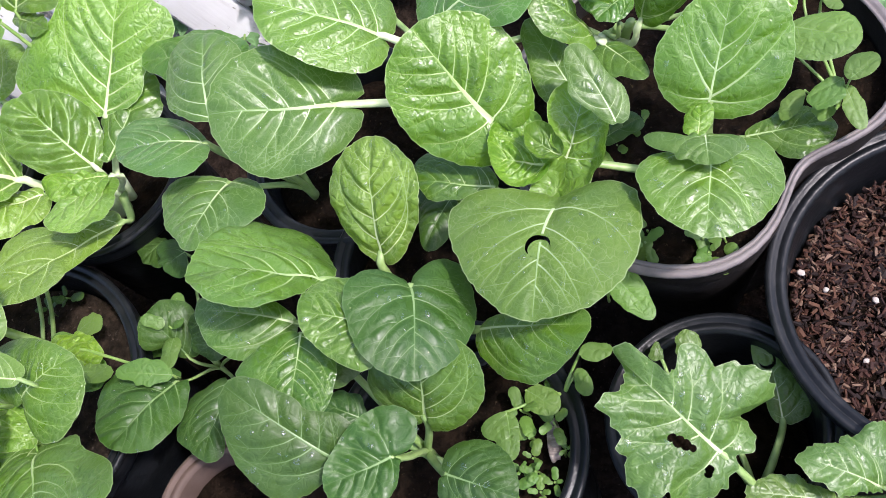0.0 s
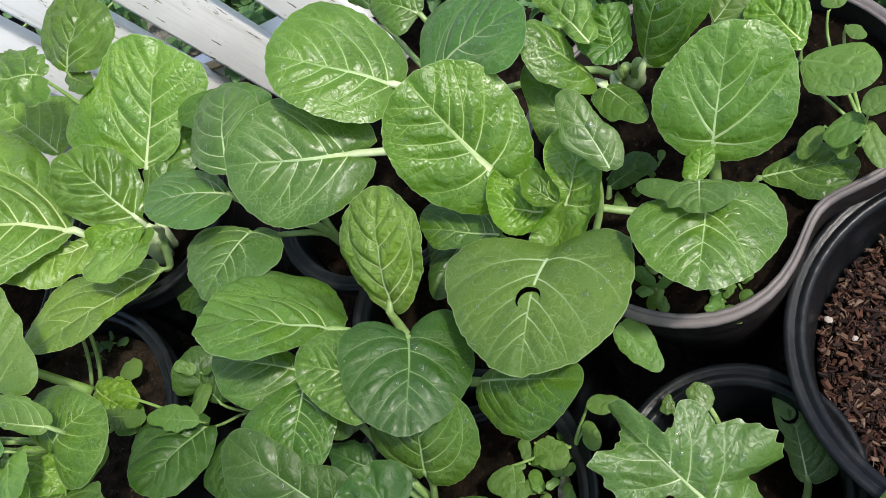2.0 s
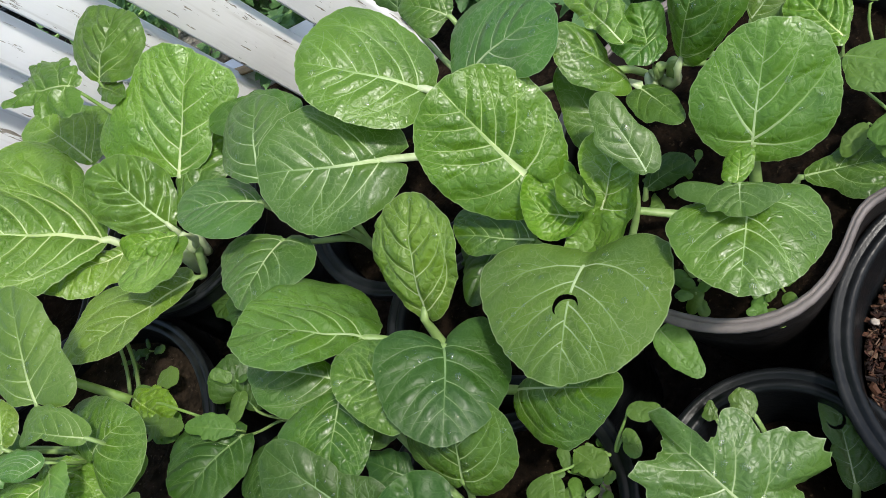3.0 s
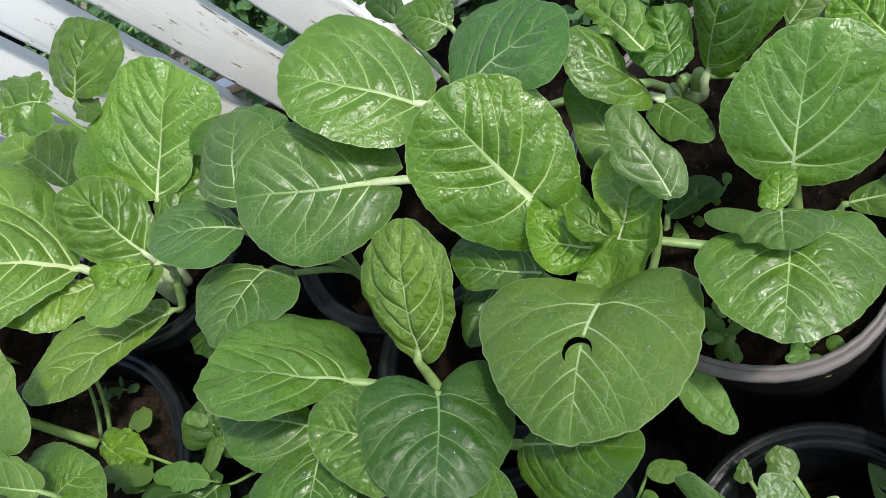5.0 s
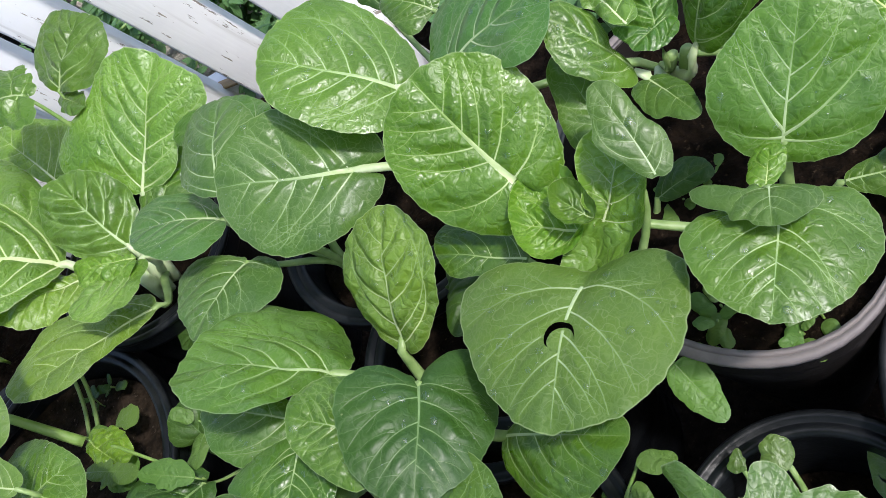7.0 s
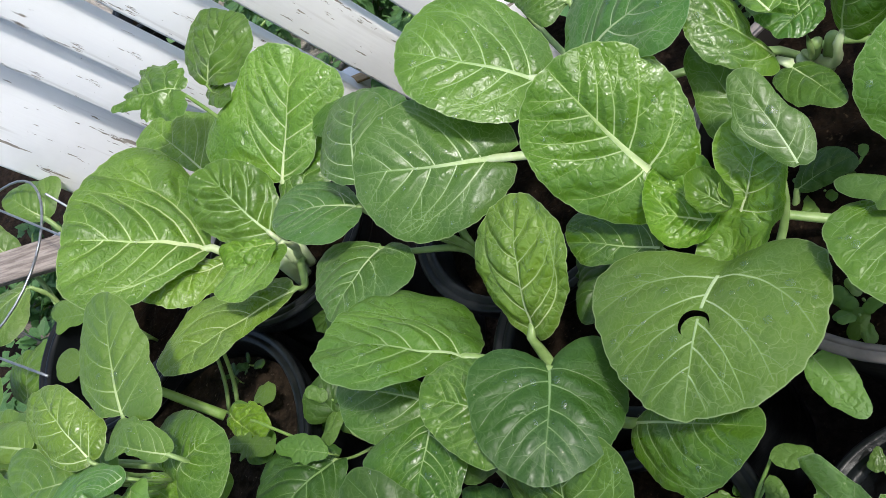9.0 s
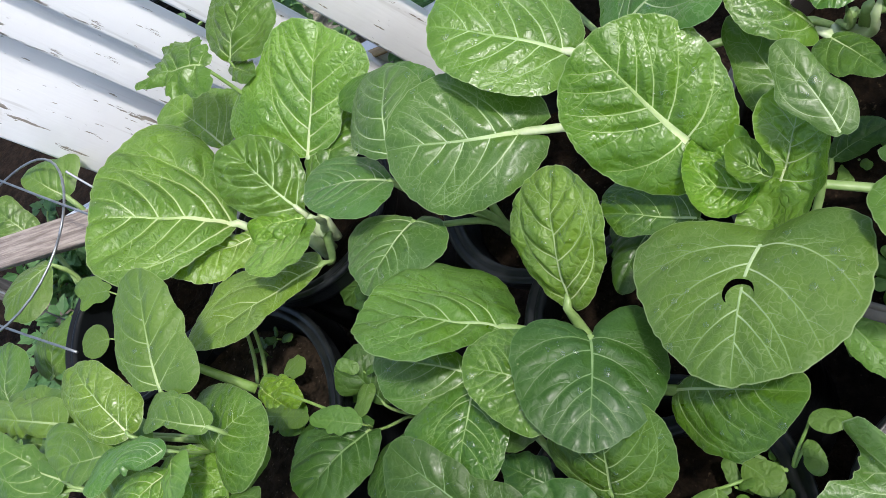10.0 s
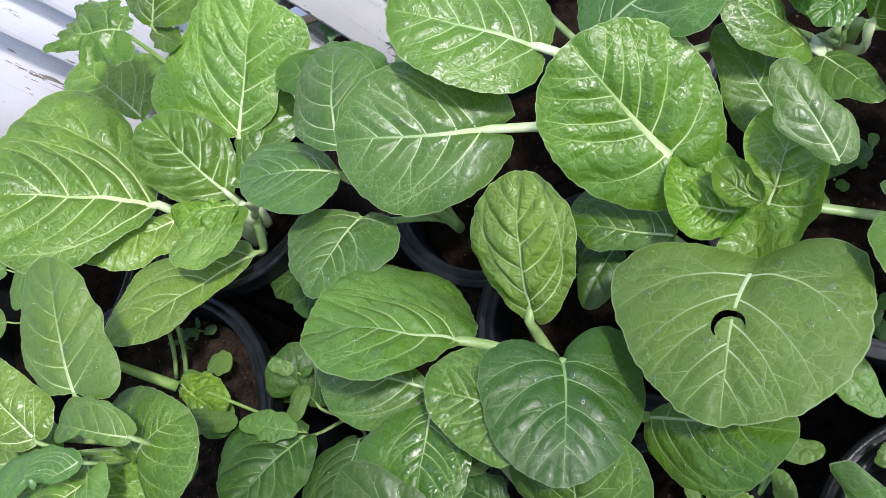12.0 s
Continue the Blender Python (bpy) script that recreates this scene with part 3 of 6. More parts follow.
# ---- the setting ----
def ground():
    """One sheet of trodden earth that reaches the horizon, finer near the pots."""
    xs = sorted(set([-400, -80, -20, -8, -4] + [round(-2.6 + 0.065 * i, 3) for i in range(66)] + [3, 6, 20, 80, 400]))
    ys = sorted(set([-400, -80, -20, -6, -2] + [round(-0.8 + 0.065 * i, 3) for i in range(66)] + [5, 8, 20, 80, 400]))
    verts = [(x, y, (noise.noise(Vector((x * 3, y * 3, 0))) * 0.02 + noise.noise(Vector((x * 11, y * 11, 2))) * 0.008 - 0.012) if abs(x) < 5 and abs(y) < 5 else -0.01) for x in xs for y in ys]
    n = len(ys)
    faces = [(i * n + j, (i + 1) * n + j, (i + 1) * n + j + 1, i * n + j + 1) for i in range(len(xs) - 1) for j in range(n - 1)]
    return tagged(mesh_object("ground", verts, faces, GARDEN), "dark brown garden earth under the pots", "ground", kind="structure")


ground()

# ---- pots ----
mulch_pot = pot("flower_pot", 0.195, 0.240, 0.132, 0.305, 0.258, "black plastic pot filled with red-brown bark mulch", BLACK)
pot("flower_pot", 0.020, 0.165, 0.080, 0.285, 0.215, "small black plastic pot holding a kale plant", BLACK)
pot("flower_pot", 0.035, 0.405, 0.152, 0.335, 0.316, "taupe plastic pot with a bent-in rim, its walls coloured as shaded", TAUPE, TAUPE_SHADED, lip=0.004, dent=((-48, 0.36, 30),), taper=0.5)
pot("flower_pot", -0.622, 0.232, 0.150, 0.265, 0.232, "wide black plastic pot with dark soil and weeds", BLACK, soil_mat=PALE_SOIL)
pot("flower_pot", -0.545, 0.465, 0.098, 0.285, 0.250, "black plastic pot holding a pak choi", BLACK)
pot("flower_pot", -0.790, 0.400, 0.125, 0.270, 0.215, "black plastic pot with sparse soil and small weeds", BLACK)
pot("flower_pot", -0.275, 0.455, 0.105, 0.280, 0.250, "black plastic pot crowded with mustard leaves", BLACK)
pot("flower_pot", -0.175, 0.160, 0.100, 0.285, 0.262, "black plastic pot of mustard and chickweed", BLACK)
pot("flower_pot", -0.185, 0.320, 0.100, 0.280, 0.255, "black plastic pot under broad mustard leaves", BLACK)
pot("flower_pot", -0.400, 0.130, 0.070, 0.215, 0.185, "small taupe plastic pot between the black pots", CLAY)
pot("flower_pot", -1.060, 0.165, 0.070, 0.185, 0.155, "brown clay pot at the garden's edge", CLAY)
pot("flower_pot", -1.170, 1.150, 0.090, 0.170, 0.140, "black plastic pot standing behind the bench", BLACK)


def chips(root, x, y, r, z, count, name, label, lo=0.0008, hi=0.0052, seed=5):
    """Loose bark chips, each a small split sliver."""
    rng = np.random.RandomState(seed)
    verts, faces = [], []
    for _ in range(count):
        q, a = r * math.sqrt(rng.rand()), rng.rand() * 6.28
        ln = lo + (hi - lo) * rng.rand() ** 3.2
        m = Euler((rng.uniform(-0.6, 0.6), rng.uniform(-0.6, 0.6), rng.rand() * 6.28)).to_matrix()
        c = Vector((x + q * math.cos(a), y + q * math.sin(a), z + rng.uniform(-0.001, 0.006)))
        o = len(verts)
        w, t = ln * rng.uniform(0.14, 0.55), ln * rng.uniform(0.08, 0.26)
        for sx, sy, sz in ((-1, -1, -1), (1, -0.7, -1), (0.8, 1, -1), (-0.9, 0.8, -1), (-0.8, -0.8, 1), (0.9, -0.6, 1), (0.6, 0.8, 1), (-1, 0.6, 1)):
            verts.append(c + m @ Vector((sx * ln * rng.uniform(0.5, 1.15), sy * w * rng.uniform(0.4, 1.2), sz * t)) * rng.uniform(0.8, 1.1))
        faces += [tuple(o + i for i in f) for f in ((3, 2, 1, 0), (4, 5, 6, 7), (0, 1, 5, 4), (1, 2, 6, 5), (2, 3, 7, 6), (3, 0, 4, 7))]
    ob = mesh_object(name, verts, faces, CHIPS, root, label, smooth=False)
    ob["kind"] = "stuff"
    return ob


chips(mulch_pot, 0.195, 0.240, 0.112, 0.260, 13500, "mulch", "red-brown shredded bark mulch", 0.0006, 0.0058)


# ---- the white slatted bench ----
def bench():
    root = thing("garden_bench", (-0.75, 0.72, 0.0), "white-painted slatted wooden bench back with flaking paint", "bench")
    f = Vector((math.cos(radians(15)), math.sin(radians(15)), 0))
    out = Vector((f.y, -f.x, 0))
    foot = Vector((-0.59, 0.76, 0.18))
    rise = Vector((0, 0, 1)) - f * 0.29
    for along, wide, thick in ((0.162, 0.064, 0.030), (0.052, 0.064, 0.030), (-0.045, 0.058, 0.028), (-0.133, 0.054, 0.028), (-0.204, 0.052, 0.028), (-0.316, 0.150, 0.032)):
        mid = foot + f * along + rise * 0.22
        board("slat", mid - rise * 0.36, mid + rise * 0.45, wide, thick, PAINT, root, out * 0.96 + f * 0.28)
    board("rail", foot - f * 0.62 - out * 0.034 - Vector((0, 0, 0.04)), foot + f * 0.40 - out * 0.034 - Vector((0, 0, 0.04)), 0.045, 0.036, PAINT, root, out)
    board("bare_strip", (-0.628, 0.773, 0.1635), (-0.573, 0.777, 0.1635), 0.014, 0.004, TANWOOD, root, (0, 0, 1), 0.001)
    return root


bench()


# ---- the plank and the wire hoop ----
def plank():
    root = thing("plank", (-1.05, 0.52, 0.0), "weathered grey wooden plank lying across the pots", "plank")
    board("board", (-1.50, 0.500, 0.272), (-0.80, 0.540, 0.262), 0.042, 0.022, GREYWOOD, root, (0.1, -0.5, 1), 0.003)
    board("stake", (-1.25, 0.515, -0.02), (-1.25, 0.515, 0.262), 0.04, 0.02, GREYWOOD, root, (0, -1, 0), 0.003)
    return root


plank()


def hoop():
    root = thing("wire_hoop", (-1.0, 0.48, 0.0), "galvanised wire plant support with a round hoop", "wire support")
    ring = [(-1.0 + 0.128 * math.cos(a), 0.467 + 0.128 * math.sin(a), 0.343 + 0.006 * math.sin(2 * a)) for a in (i * math.pi / 20 for i in range(41))]
    v, fc = tube(ring, [0.0016] * len(ring), 8)
    mesh_object("ring", v, fc, WIRE, root)
    for p, q in (((-1.25, 0.66, 0.352), (-0.76, 0.455, 0.352)), ((-1.10, 0.41, 0.325), (-0.79, 0.32, 0.325))):
        line = [Vector(p).lerp(Vector(q), i / 8) + Vector((0, 0, 0.003 * math.sin(i))) for i in range(9)]
        v, fc = tube(line, [0.0015] * 9, 8)
        mesh_object("cross_wire", v, fc, WIRE, root)
    for x, y in ((-1.128, 0.467), (-0.921, 0.568)):
        v, fc = tube([(x, y, -0.03), (x, y, 0.15), (x, y, 0.335)], [0.0015] * 3, 8)
        mesh_object("leg", v, fc, WIRE, root)
    return root


hoop()


# ---- behind the bench ----
def slab():
    bm = bmesh.new()
    bmesh.ops.create_cube(bm, size=1.0)
    bmesh.ops.scale(bm, vec=(12.0, 2.0, 0.05), verts=bm.verts)
    bmesh.ops.bevel(bm, geom=list(bm.edges), offset=0.01, segments=2, affect="EDGES")
    bmesh.ops.rotate(bm, cent=(0, 0, 0), matrix=Matrix.Rotation(radians(-28), 3, "Z"), verts=bm.verts)
    bmesh.ops.translate(bm, vec=(-5.66, 4.56, 0.012), verts=bm.verts)
    return tagged(part("paving", bm, CONCRETE), "pale concrete paving beyond the bench", "paving", kind="structure")


slab()


def bushy(x, y, size, seed, tone):
    """A leafy garden plant: stems and feathery leaves of many leaflets."""
    rng = np.random.RandomState(seed)
    root = thing("tomato_plant", (x, y, 0.0), "dark green tomato plant growing behind the bench", "plant", "tomato plants")
    sv, sf, lv, lf = [], [], [], []

    def leaflet(c, d, up, ln):
        w = np.cross(up, d)
        w /= np.linalg.norm(w) + 1e-9
        o = len(lv)
        for a, b, e in ((0, 0, 0), (0.25, 0.26, 0.05), (0.45, 0.36, 0.04), (0.62, 0.22, 0.02), (0.75, 0.2, 0), (1, 0, -0.08), (0.75, -0.2, 0), (0.62, -0.22, 0.02), (0.45, -0.36, 0.04), (0.25, -0.26, 0.05), (0.5, 0, -0.03)):
            lv.append(c + d * a * ln + w * b * ln + up * e * ln)
        lf.extend((o + 10, o + i, o + (i + 1) % 10) for i in range(10))

    for _ in range(int(7 + 4 * size * 4)):
        a = rng.rand() * 6.28
        h = size * rng.uniform(0.5, 1.1)
        tip = np.array((x + math.cos(a) * size * rng.uniform(0.3, 0.9), y + math.sin(a) * size * rng.uniform(0.3, 0.9), h * 0.7))
        line = bezier((x, y, -0.02), (x, y, h * 0.6), (np.array((x, y, h)) * 0.5 + tip * 0.5), tip, 9)
        v, f2 = tube(line, [0.004 - 0.0003 * i for i in range(9)], 6)
        o = len(sv)
        sv.extend(v)
        sf.extend(tuple(o + i for i in q) for q in f2)
        for i in range(3, 9):
            for _k in range(8):
                d = rng.normal(size=3) * np.array((1, 1, 0.45))
                d /= np.linalg.norm(d)
                up = np.array((0, 0, 1.0)) + rng.normal(size=3) * 0.35
                up -= d * (up @ d)
                up /= np.linalg.norm(up)
                leaflet(np.array(line[i]) + d * rng.uniform(0.0, 0.03), d, up, rng.uniform(0.016, 0.036))
    mesh_object("stem", sv, sf, STEM, root)
    ob = mesh_object("foliage", lv, lf, tone, root, smooth=False)
    ob["kind"] = "stuff"
    s = np.array([(0.3, 0.2, 0.5)] * len(lv))
    for key in ("rim", "vein_distance"):
        ob.data.attributes.new(key, "FLOAT", "POINT").data.foreach_set("value", np.full(len(lv), 0.2, np.float32))
    for key in ("blade", "metric"):
        ob.data.attributes.new(key, "FLOAT_VECTOR", "POINT").data.foreach_set("vector", (np.array(lv) if key == "metric" else s).astype(np.float32).ravel())
    return root


for i, (x, y, size) in enumerate(((-0.95, 1.05, 0.20), (-0.72, 1.02, 0.22), (-0.50, 0.95, 0.22), (-0.85, 1.32, 0.24), (-0.55, 1.25, 0.24), (-0.30, 0.90, 0.20), (-0.28, 1.15, 0.24), (-1.12, 0.90, 0.12), (-1.3, 0.62, 0.16), (-1.22, 0.40, 0.16), (-0.05, 0.85, 0.2), (0.2, 0.75, 0.2))):
    bushy(x, y, size, 40 + i, FAR)

# ---- the plants ----
plant_a = thing("mustard_plant", (-0.075, 0.325, 0.262), "large glossy green mustard plant with round veined leaves", "plant", "mustard plants")
leaf(plant_a, BRIGHT, (-0.1123, 0.3633, 0.4050), (-0.1524, 0.4052, 0.4650), (0.23, -0.72, 0.66), (0.0313, 0.0024), (0.0541, 0.0001, -0.0000, 0.0041, -0.0009, -0.0012, 0.0005, -0.0000, 0.0001, -0.0002, 0.0002, -0.0001, -0.0002, 0.0002, 0.0001), root=(-0.075, 0.325, 0.272), wet=1.0, pucker=1.5, rib=1.5)
leaf(plant_a, YOUNG, (-0.0793, 0.3322, 0.3860), (-0.1180, 0.3412, 0.3940), (0.15, -0.21, 0.97), (0.0196, -0.0082), (0.0258, 0.0001, 0.0001, -0.0033, -0.0022, 0.0001, 0.0006, 0.0002, -0.0003, -0.0000, -0.0001, -0.0001, 0.0002, 0.0001, 0.0000), root=(-0.075, 0.325, 0.272), curl=0.95, ruffle=0.08, pucker=2.6, stalk=0, rings=40, seg=130, rib=1.3, notch=False)
leaf(plant_a, PALE, (-0.0631, 0.3318, 0.3920), (-0.0422, 0.3731, 0.4240), (-0.36, -0.45, 0.82), (0.0109, -0.0060), (0.0321, 0.0015, -0.0031, 0.0124, 0.0001, -0.0024, 0.0045, 0.0015, -0.0028, 0.0004, 0.0033, -0.0017, -0.0015, 0.0018, 0.0005), root=(-0.075, 0.325, 0.272), curl=0.85, cup=0.3, ruffle=0.06, wet=0.8, stalk=0, pucker=1.8, notch=False)
leaf(plant_a, SAGE, (-0.0725, 0.2860, 0.4085), (-0.0901, 0.2054, 0.4175), (-0.09, 0.13, 0.99), (0.0260, -0.0026), (0.0590, 0.0015, 0.0006, -0.0094, 0.0011, 0.0067, 0.0025, -0.0021, -0.0022, 0.0002, -0.0007, 0.0004, 0.0011, 0.0002, -0.0009), root=(-0.075, 0.325, 0.272), hole=(0.0322, -0.0037, 0.0086), wet=1.4, rings=100, seg=240, pucker=0.55, rib=0.65, notch=False, dome=0.3)
leaf(plant_a, SAGE, (-0.0441, 0.3631, 0.3850), (-0.0821, 0.4401, 0.4250), (0.28, -0.33, 0.90), (0.0426, -0.0009), (0.0286, -0.0005, 0.0008, 0.0113, 0.0015, 0.0010, -0.0013, 0.0042, 0.0016, 0.0010, -0.0010, 0.0014, 0.0009, 0.0008, -0.0005), root=(-0.075, 0.325, 0.272), stalk=0.003)
leaf(plant_a, SAGE, (-0.0238, 0.3333, 0.4250), (-0.0486, 0.3818, 0.4550), (0.24, -0.42, 0.88), (0.0288, -0.0007), (0.0206, -0.0003, 0.0008, 0.0076, 0.0023, 0.0008, -0.0019, 0.0025, 0.0001, 0.0005, -0.0002, 0.0008, 0.0001, -0.0001, -0.0001), root=(-0.075, 0.325, 0.272), stalk=0, wet=0.3, pucker=0.7, dome=0.3)
leaf(plant_a, GREEN, (-0.1203, 0.3328, 0.3660), (-0.1821, 0.3466, 0.3700), (0.07, 0.01, 1.00), (0.0343, -0.0061), (0.0263, 0.0004, -0.0000, 0.0067, -0.0013, -0.0017, 0.0001, 0.0007, -0.0015, -0.0002, 0.0000, 0.0000, -0.0006, 0.0001, 0.0006), root=(-0.075, 0.325, 0.272), stalk=0.003, rib=1.2, notch=False)
leaf(plant_a, SHADED, (-0.1615, 0.3446, 0.3400), (-0.1853, 0.3025, 0.3380), (-0.02, -0.04, 1.00), (0.0226, -0.0014), (0.0190, -0.0003, -0.0001, 0.0036, 0.0019, 0.0012, 0.0014, 0.0005, -0.0000, -0.0000, 0.0006, 0.0004, 0.0004, -0.0000, 0.0001), root=(-0.075, 0.325, 0.272), stalk=0.002)
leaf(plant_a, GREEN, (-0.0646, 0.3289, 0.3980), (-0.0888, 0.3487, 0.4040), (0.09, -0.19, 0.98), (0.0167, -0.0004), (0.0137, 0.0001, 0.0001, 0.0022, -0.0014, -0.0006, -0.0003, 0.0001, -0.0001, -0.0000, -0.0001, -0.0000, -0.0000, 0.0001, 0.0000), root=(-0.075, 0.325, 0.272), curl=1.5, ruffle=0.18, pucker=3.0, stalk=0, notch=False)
leaf(plant_a, SHADED, (-0.0462, 0.3829, 0.3254), (-0.0092, 0.3980, 0.3296), (-0.10, -0.04, 0.99), (0.0208, 0.0030), (0.0163, 0.0001, 0.0003, 0.0032, -0.0004, -0.0005, -0.0013, 0.0000, -0.0000, -0.0007, -0.0006, 0.0001, 0.0003, -0.0001, 0.0003), root=(-0.075, 0.325, 0.272), stalk=0.003)
leaf(plant_a, SHADED, (-0.1789, 0.3560, 0.3300), (-0.1865, 0.3147, 0.3300), (-0.00, 0.00, 1.00), (0.0154, -0.0043), (0.0121, -0.0010, -0.0004, 0.0058, 0.0018, 0.0015, 0.0005, 0.0014, 0.0017, 0.0012, 0.0011, -0.0007, 0.0013, -0.0005, 0.0013), root=(-0.075, 0.325, 0.272), stalk=0.002)

plant_b = thing("mustard_plant", (-0.205, 0.265, 0.262), "dark green mustard plant with spoon-shaped wet leaves, some tinted as shaded", "plant", "mustard plants")
leaf(plant_b, SHADED, (-0.1768, 0.2505, 0.3915), (-0.1702, 0.1776, 0.4006), (0.46, 0.15, 0.87), (0.0240, 0.0010), (0.0460, 0.0010, -0.0001, -0.0019, -0.0038, 0.0047, 0.0027, -0.0023, -0.0025, 0.0016, 0.0011, -0.0007, -0.0002, 0.0007, -0.0002), root=(-0.205, 0.265, 0.272), wet=1.0, rib=0.6)
leaf(plant_b, PALE, (-0.2205, 0.2916, 0.3428), (-0.2117, 0.3693, 0.4033), (-0.24, -0.58, 0.78), (0.0511, -0.0020), (0.0439, 0.0003, 0.0000, 0.0047, 0.0003, -0.0025, -0.0004, 0.0015, 0.0003, -0.0005, -0.0001, 0.0007, 0.0003, -0.0003, -0.0003), root=(-0.205, 0.265, 0.272), wet=1.0, pucker=2.4)
leaf(plant_b, FRESH, (-0.2565, 0.2804, 0.3603), (-0.3392, 0.2739, 0.4204), (0.41, 0.65, 0.64), (0.0464, -0.0184), (0.0621, -0.0003, -0.0005, -0.0072, 0.0107, -0.0030, 0.0005, 0.0005, -0.0022, -0.0002, 0.0000, 0.0004, -0.0006, -0.0003, 0.0004), root=(-0.205, 0.265, 0.272), wet=1.0, flat=True, pucker=1.6)
leaf(plant_b, GREEN, (-0.2009, 0.2163, 0.3988), (-0.2521, 0.2299, 0.4158), (0.30, -0.06, 0.95), (0.0239, -0.0001), (0.0296, 0.0004, -0.0003, 0.0001, -0.0053, 0.0015, 0.0020, -0.0008, -0.0003, 0.0006, -0.0006, -0.0002, 0.0004, -0.0001, -0.0004), root=(-0.205, 0.265, 0.272), wet=0.4, pucker=2.2, rib=0.7)
leaf(plant_b, GREEN, (-0.1408, 0.2255, 0.3549), (-0.0568, 0.2065, 0.3935), (-0.43, -0.10, 0.89), (0.0473, -0.0095), (0.0343, -0.0001, -0.0008, 0.0096, 0.0017, -0.0005, 0.0024, 0.0022, 0.0011, -0.0005, 0.0012, 0.0004, 0.0000, -0.0006, 0.0009), root=(-0.205, 0.265, 0.272), wet=1.0, flat=True)
leaf(plant_b, SAGE, (-0.2845, 0.2497, 0.3454), (-0.3646, 0.2630, 0.3646), (0.23, -0.04, 0.97), (0.0420, 0.0055), (0.0331, 0.0001, 0.0004, 0.0065, -0.0015, -0.0008, -0.0016, 0.0018, -0.0011, -0.0010, -0.0006, 0.0003, -0.0005, -0.0002, -0.0003), root=(-0.205, 0.265, 0.272), wet=1.0, stalk=0.003)
leaf(plant_b, SHADED, (-0.2278, 0.2194, 0.3507), (-0.2675, 0.2292, 0.3593), (0.20, -0.05, 0.98), (0.0206, 0.0033), (0.0254, -0.0003, 0.0001, -0.0013, -0.0033, -0.0010, -0.0015, -0.0009, -0.0001, -0.0004, -0.0004, -0.0009, -0.0003, 0.0004, 0.0007), root=(-0.205, 0.265, 0.272), stalk=0.003)

plant_c = thing("mustard_plant", (-0.185, 0.148, 0.262), "dark green mustard plant low in its black pot, some leaves tinted as shaded", "plant", "mustard plants")
leaf(plant_c, SHADED, (-0.2367, 0.1340, 0.3620), (-0.3068, 0.1810, 0.4000), (0.21, -0.41, 0.89), (0.0438, 0.0081), (0.0408, -0.0006, 0.0012, 0.0079, 0.0002, 0.0042, -0.0041, -0.0012, -0.0002, 0.0018, -0.0005, -0.0000, -0.0015, -0.0005, 0.0003), root=(-0.196, 0.157, 0.272), wet=1.2, stalk=0.0026, pucker=0.9, notch=False, dome=0.3)
leaf(plant_c, GREEN, (-0.1825, 0.1658, 0.3450), (-0.1747, 0.2083, 0.3780), (-0.25, -0.57, 0.79), (0.0264, -0.0038), (0.0395, -0.0003, -0.0003, -0.0055, -0.0022, -0.0013, -0.0027, 0.0007, 0.0008, -0.0010, 0.0003, -0.0003, -0.0001, 0.0001, 0.0001), root=(-0.196, 0.157, 0.272), wet=1.0, stalk=0.0034, rib=1.2)
leaf(plant_c, SHADED, (-0.1977, 0.1361, 0.3660), (-0.2368, 0.1207, 0.3720), (0.20, -0.13, 0.97), (0.0136, -0.0050), (0.0306, 0.0004, 0.0001, 0.0026, 0.0069, 0.0004, -0.0018, 0.0007, 0.0020, -0.0003, -0.0001, 0.0001, 0.0002, -0.0002, -0.0003), root=(-0.196, 0.157, 0.272), wet=0.8, stalk=0.0030, pucker=2.3, ruffle=0.08, curl=0.25)
leaf(plant_c, SHADED, (-0.1659, 0.1268, 0.3460), (-0.1195, 0.1087, 0.3500), (-0.09, -0.00, 1.00), (0.0223, 0.0048), (0.0270, -0.0001, 0.0001, 0.0021, 0.0005, 0.0017, -0.0003, -0.0001, -0.0009, 0.0005, 0.0002, 0.0000, -0.0005, 0.0000, -0.0001), root=(-0.196, 0.157, 0.272), wet=0.8, stalk=0.0030, pucker=1.2)
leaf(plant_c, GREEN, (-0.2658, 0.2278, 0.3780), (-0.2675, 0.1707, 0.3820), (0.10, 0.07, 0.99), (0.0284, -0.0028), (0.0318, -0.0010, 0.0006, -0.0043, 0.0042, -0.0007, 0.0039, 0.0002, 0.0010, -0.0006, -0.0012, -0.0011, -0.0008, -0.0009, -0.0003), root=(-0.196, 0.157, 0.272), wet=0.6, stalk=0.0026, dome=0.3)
leaf(plant_c, SHADED, (-0.2451, 0.1827, 0.3008), (-0.2801, 0.1967, 0.3092), (0.20, -0.08, 0.98), (0.0173, -0.0001), (0.0180, -0.0002, 0.0000, 0.0026, -0.0002, 0.0009, -0.0000, 0.0001, -0.0006, 0.0005, -0.0005, 0.0009, -0.0001, -0.0001, -0.0005), root=(-0.185, 0.148, 0.272), stalk=0.003)

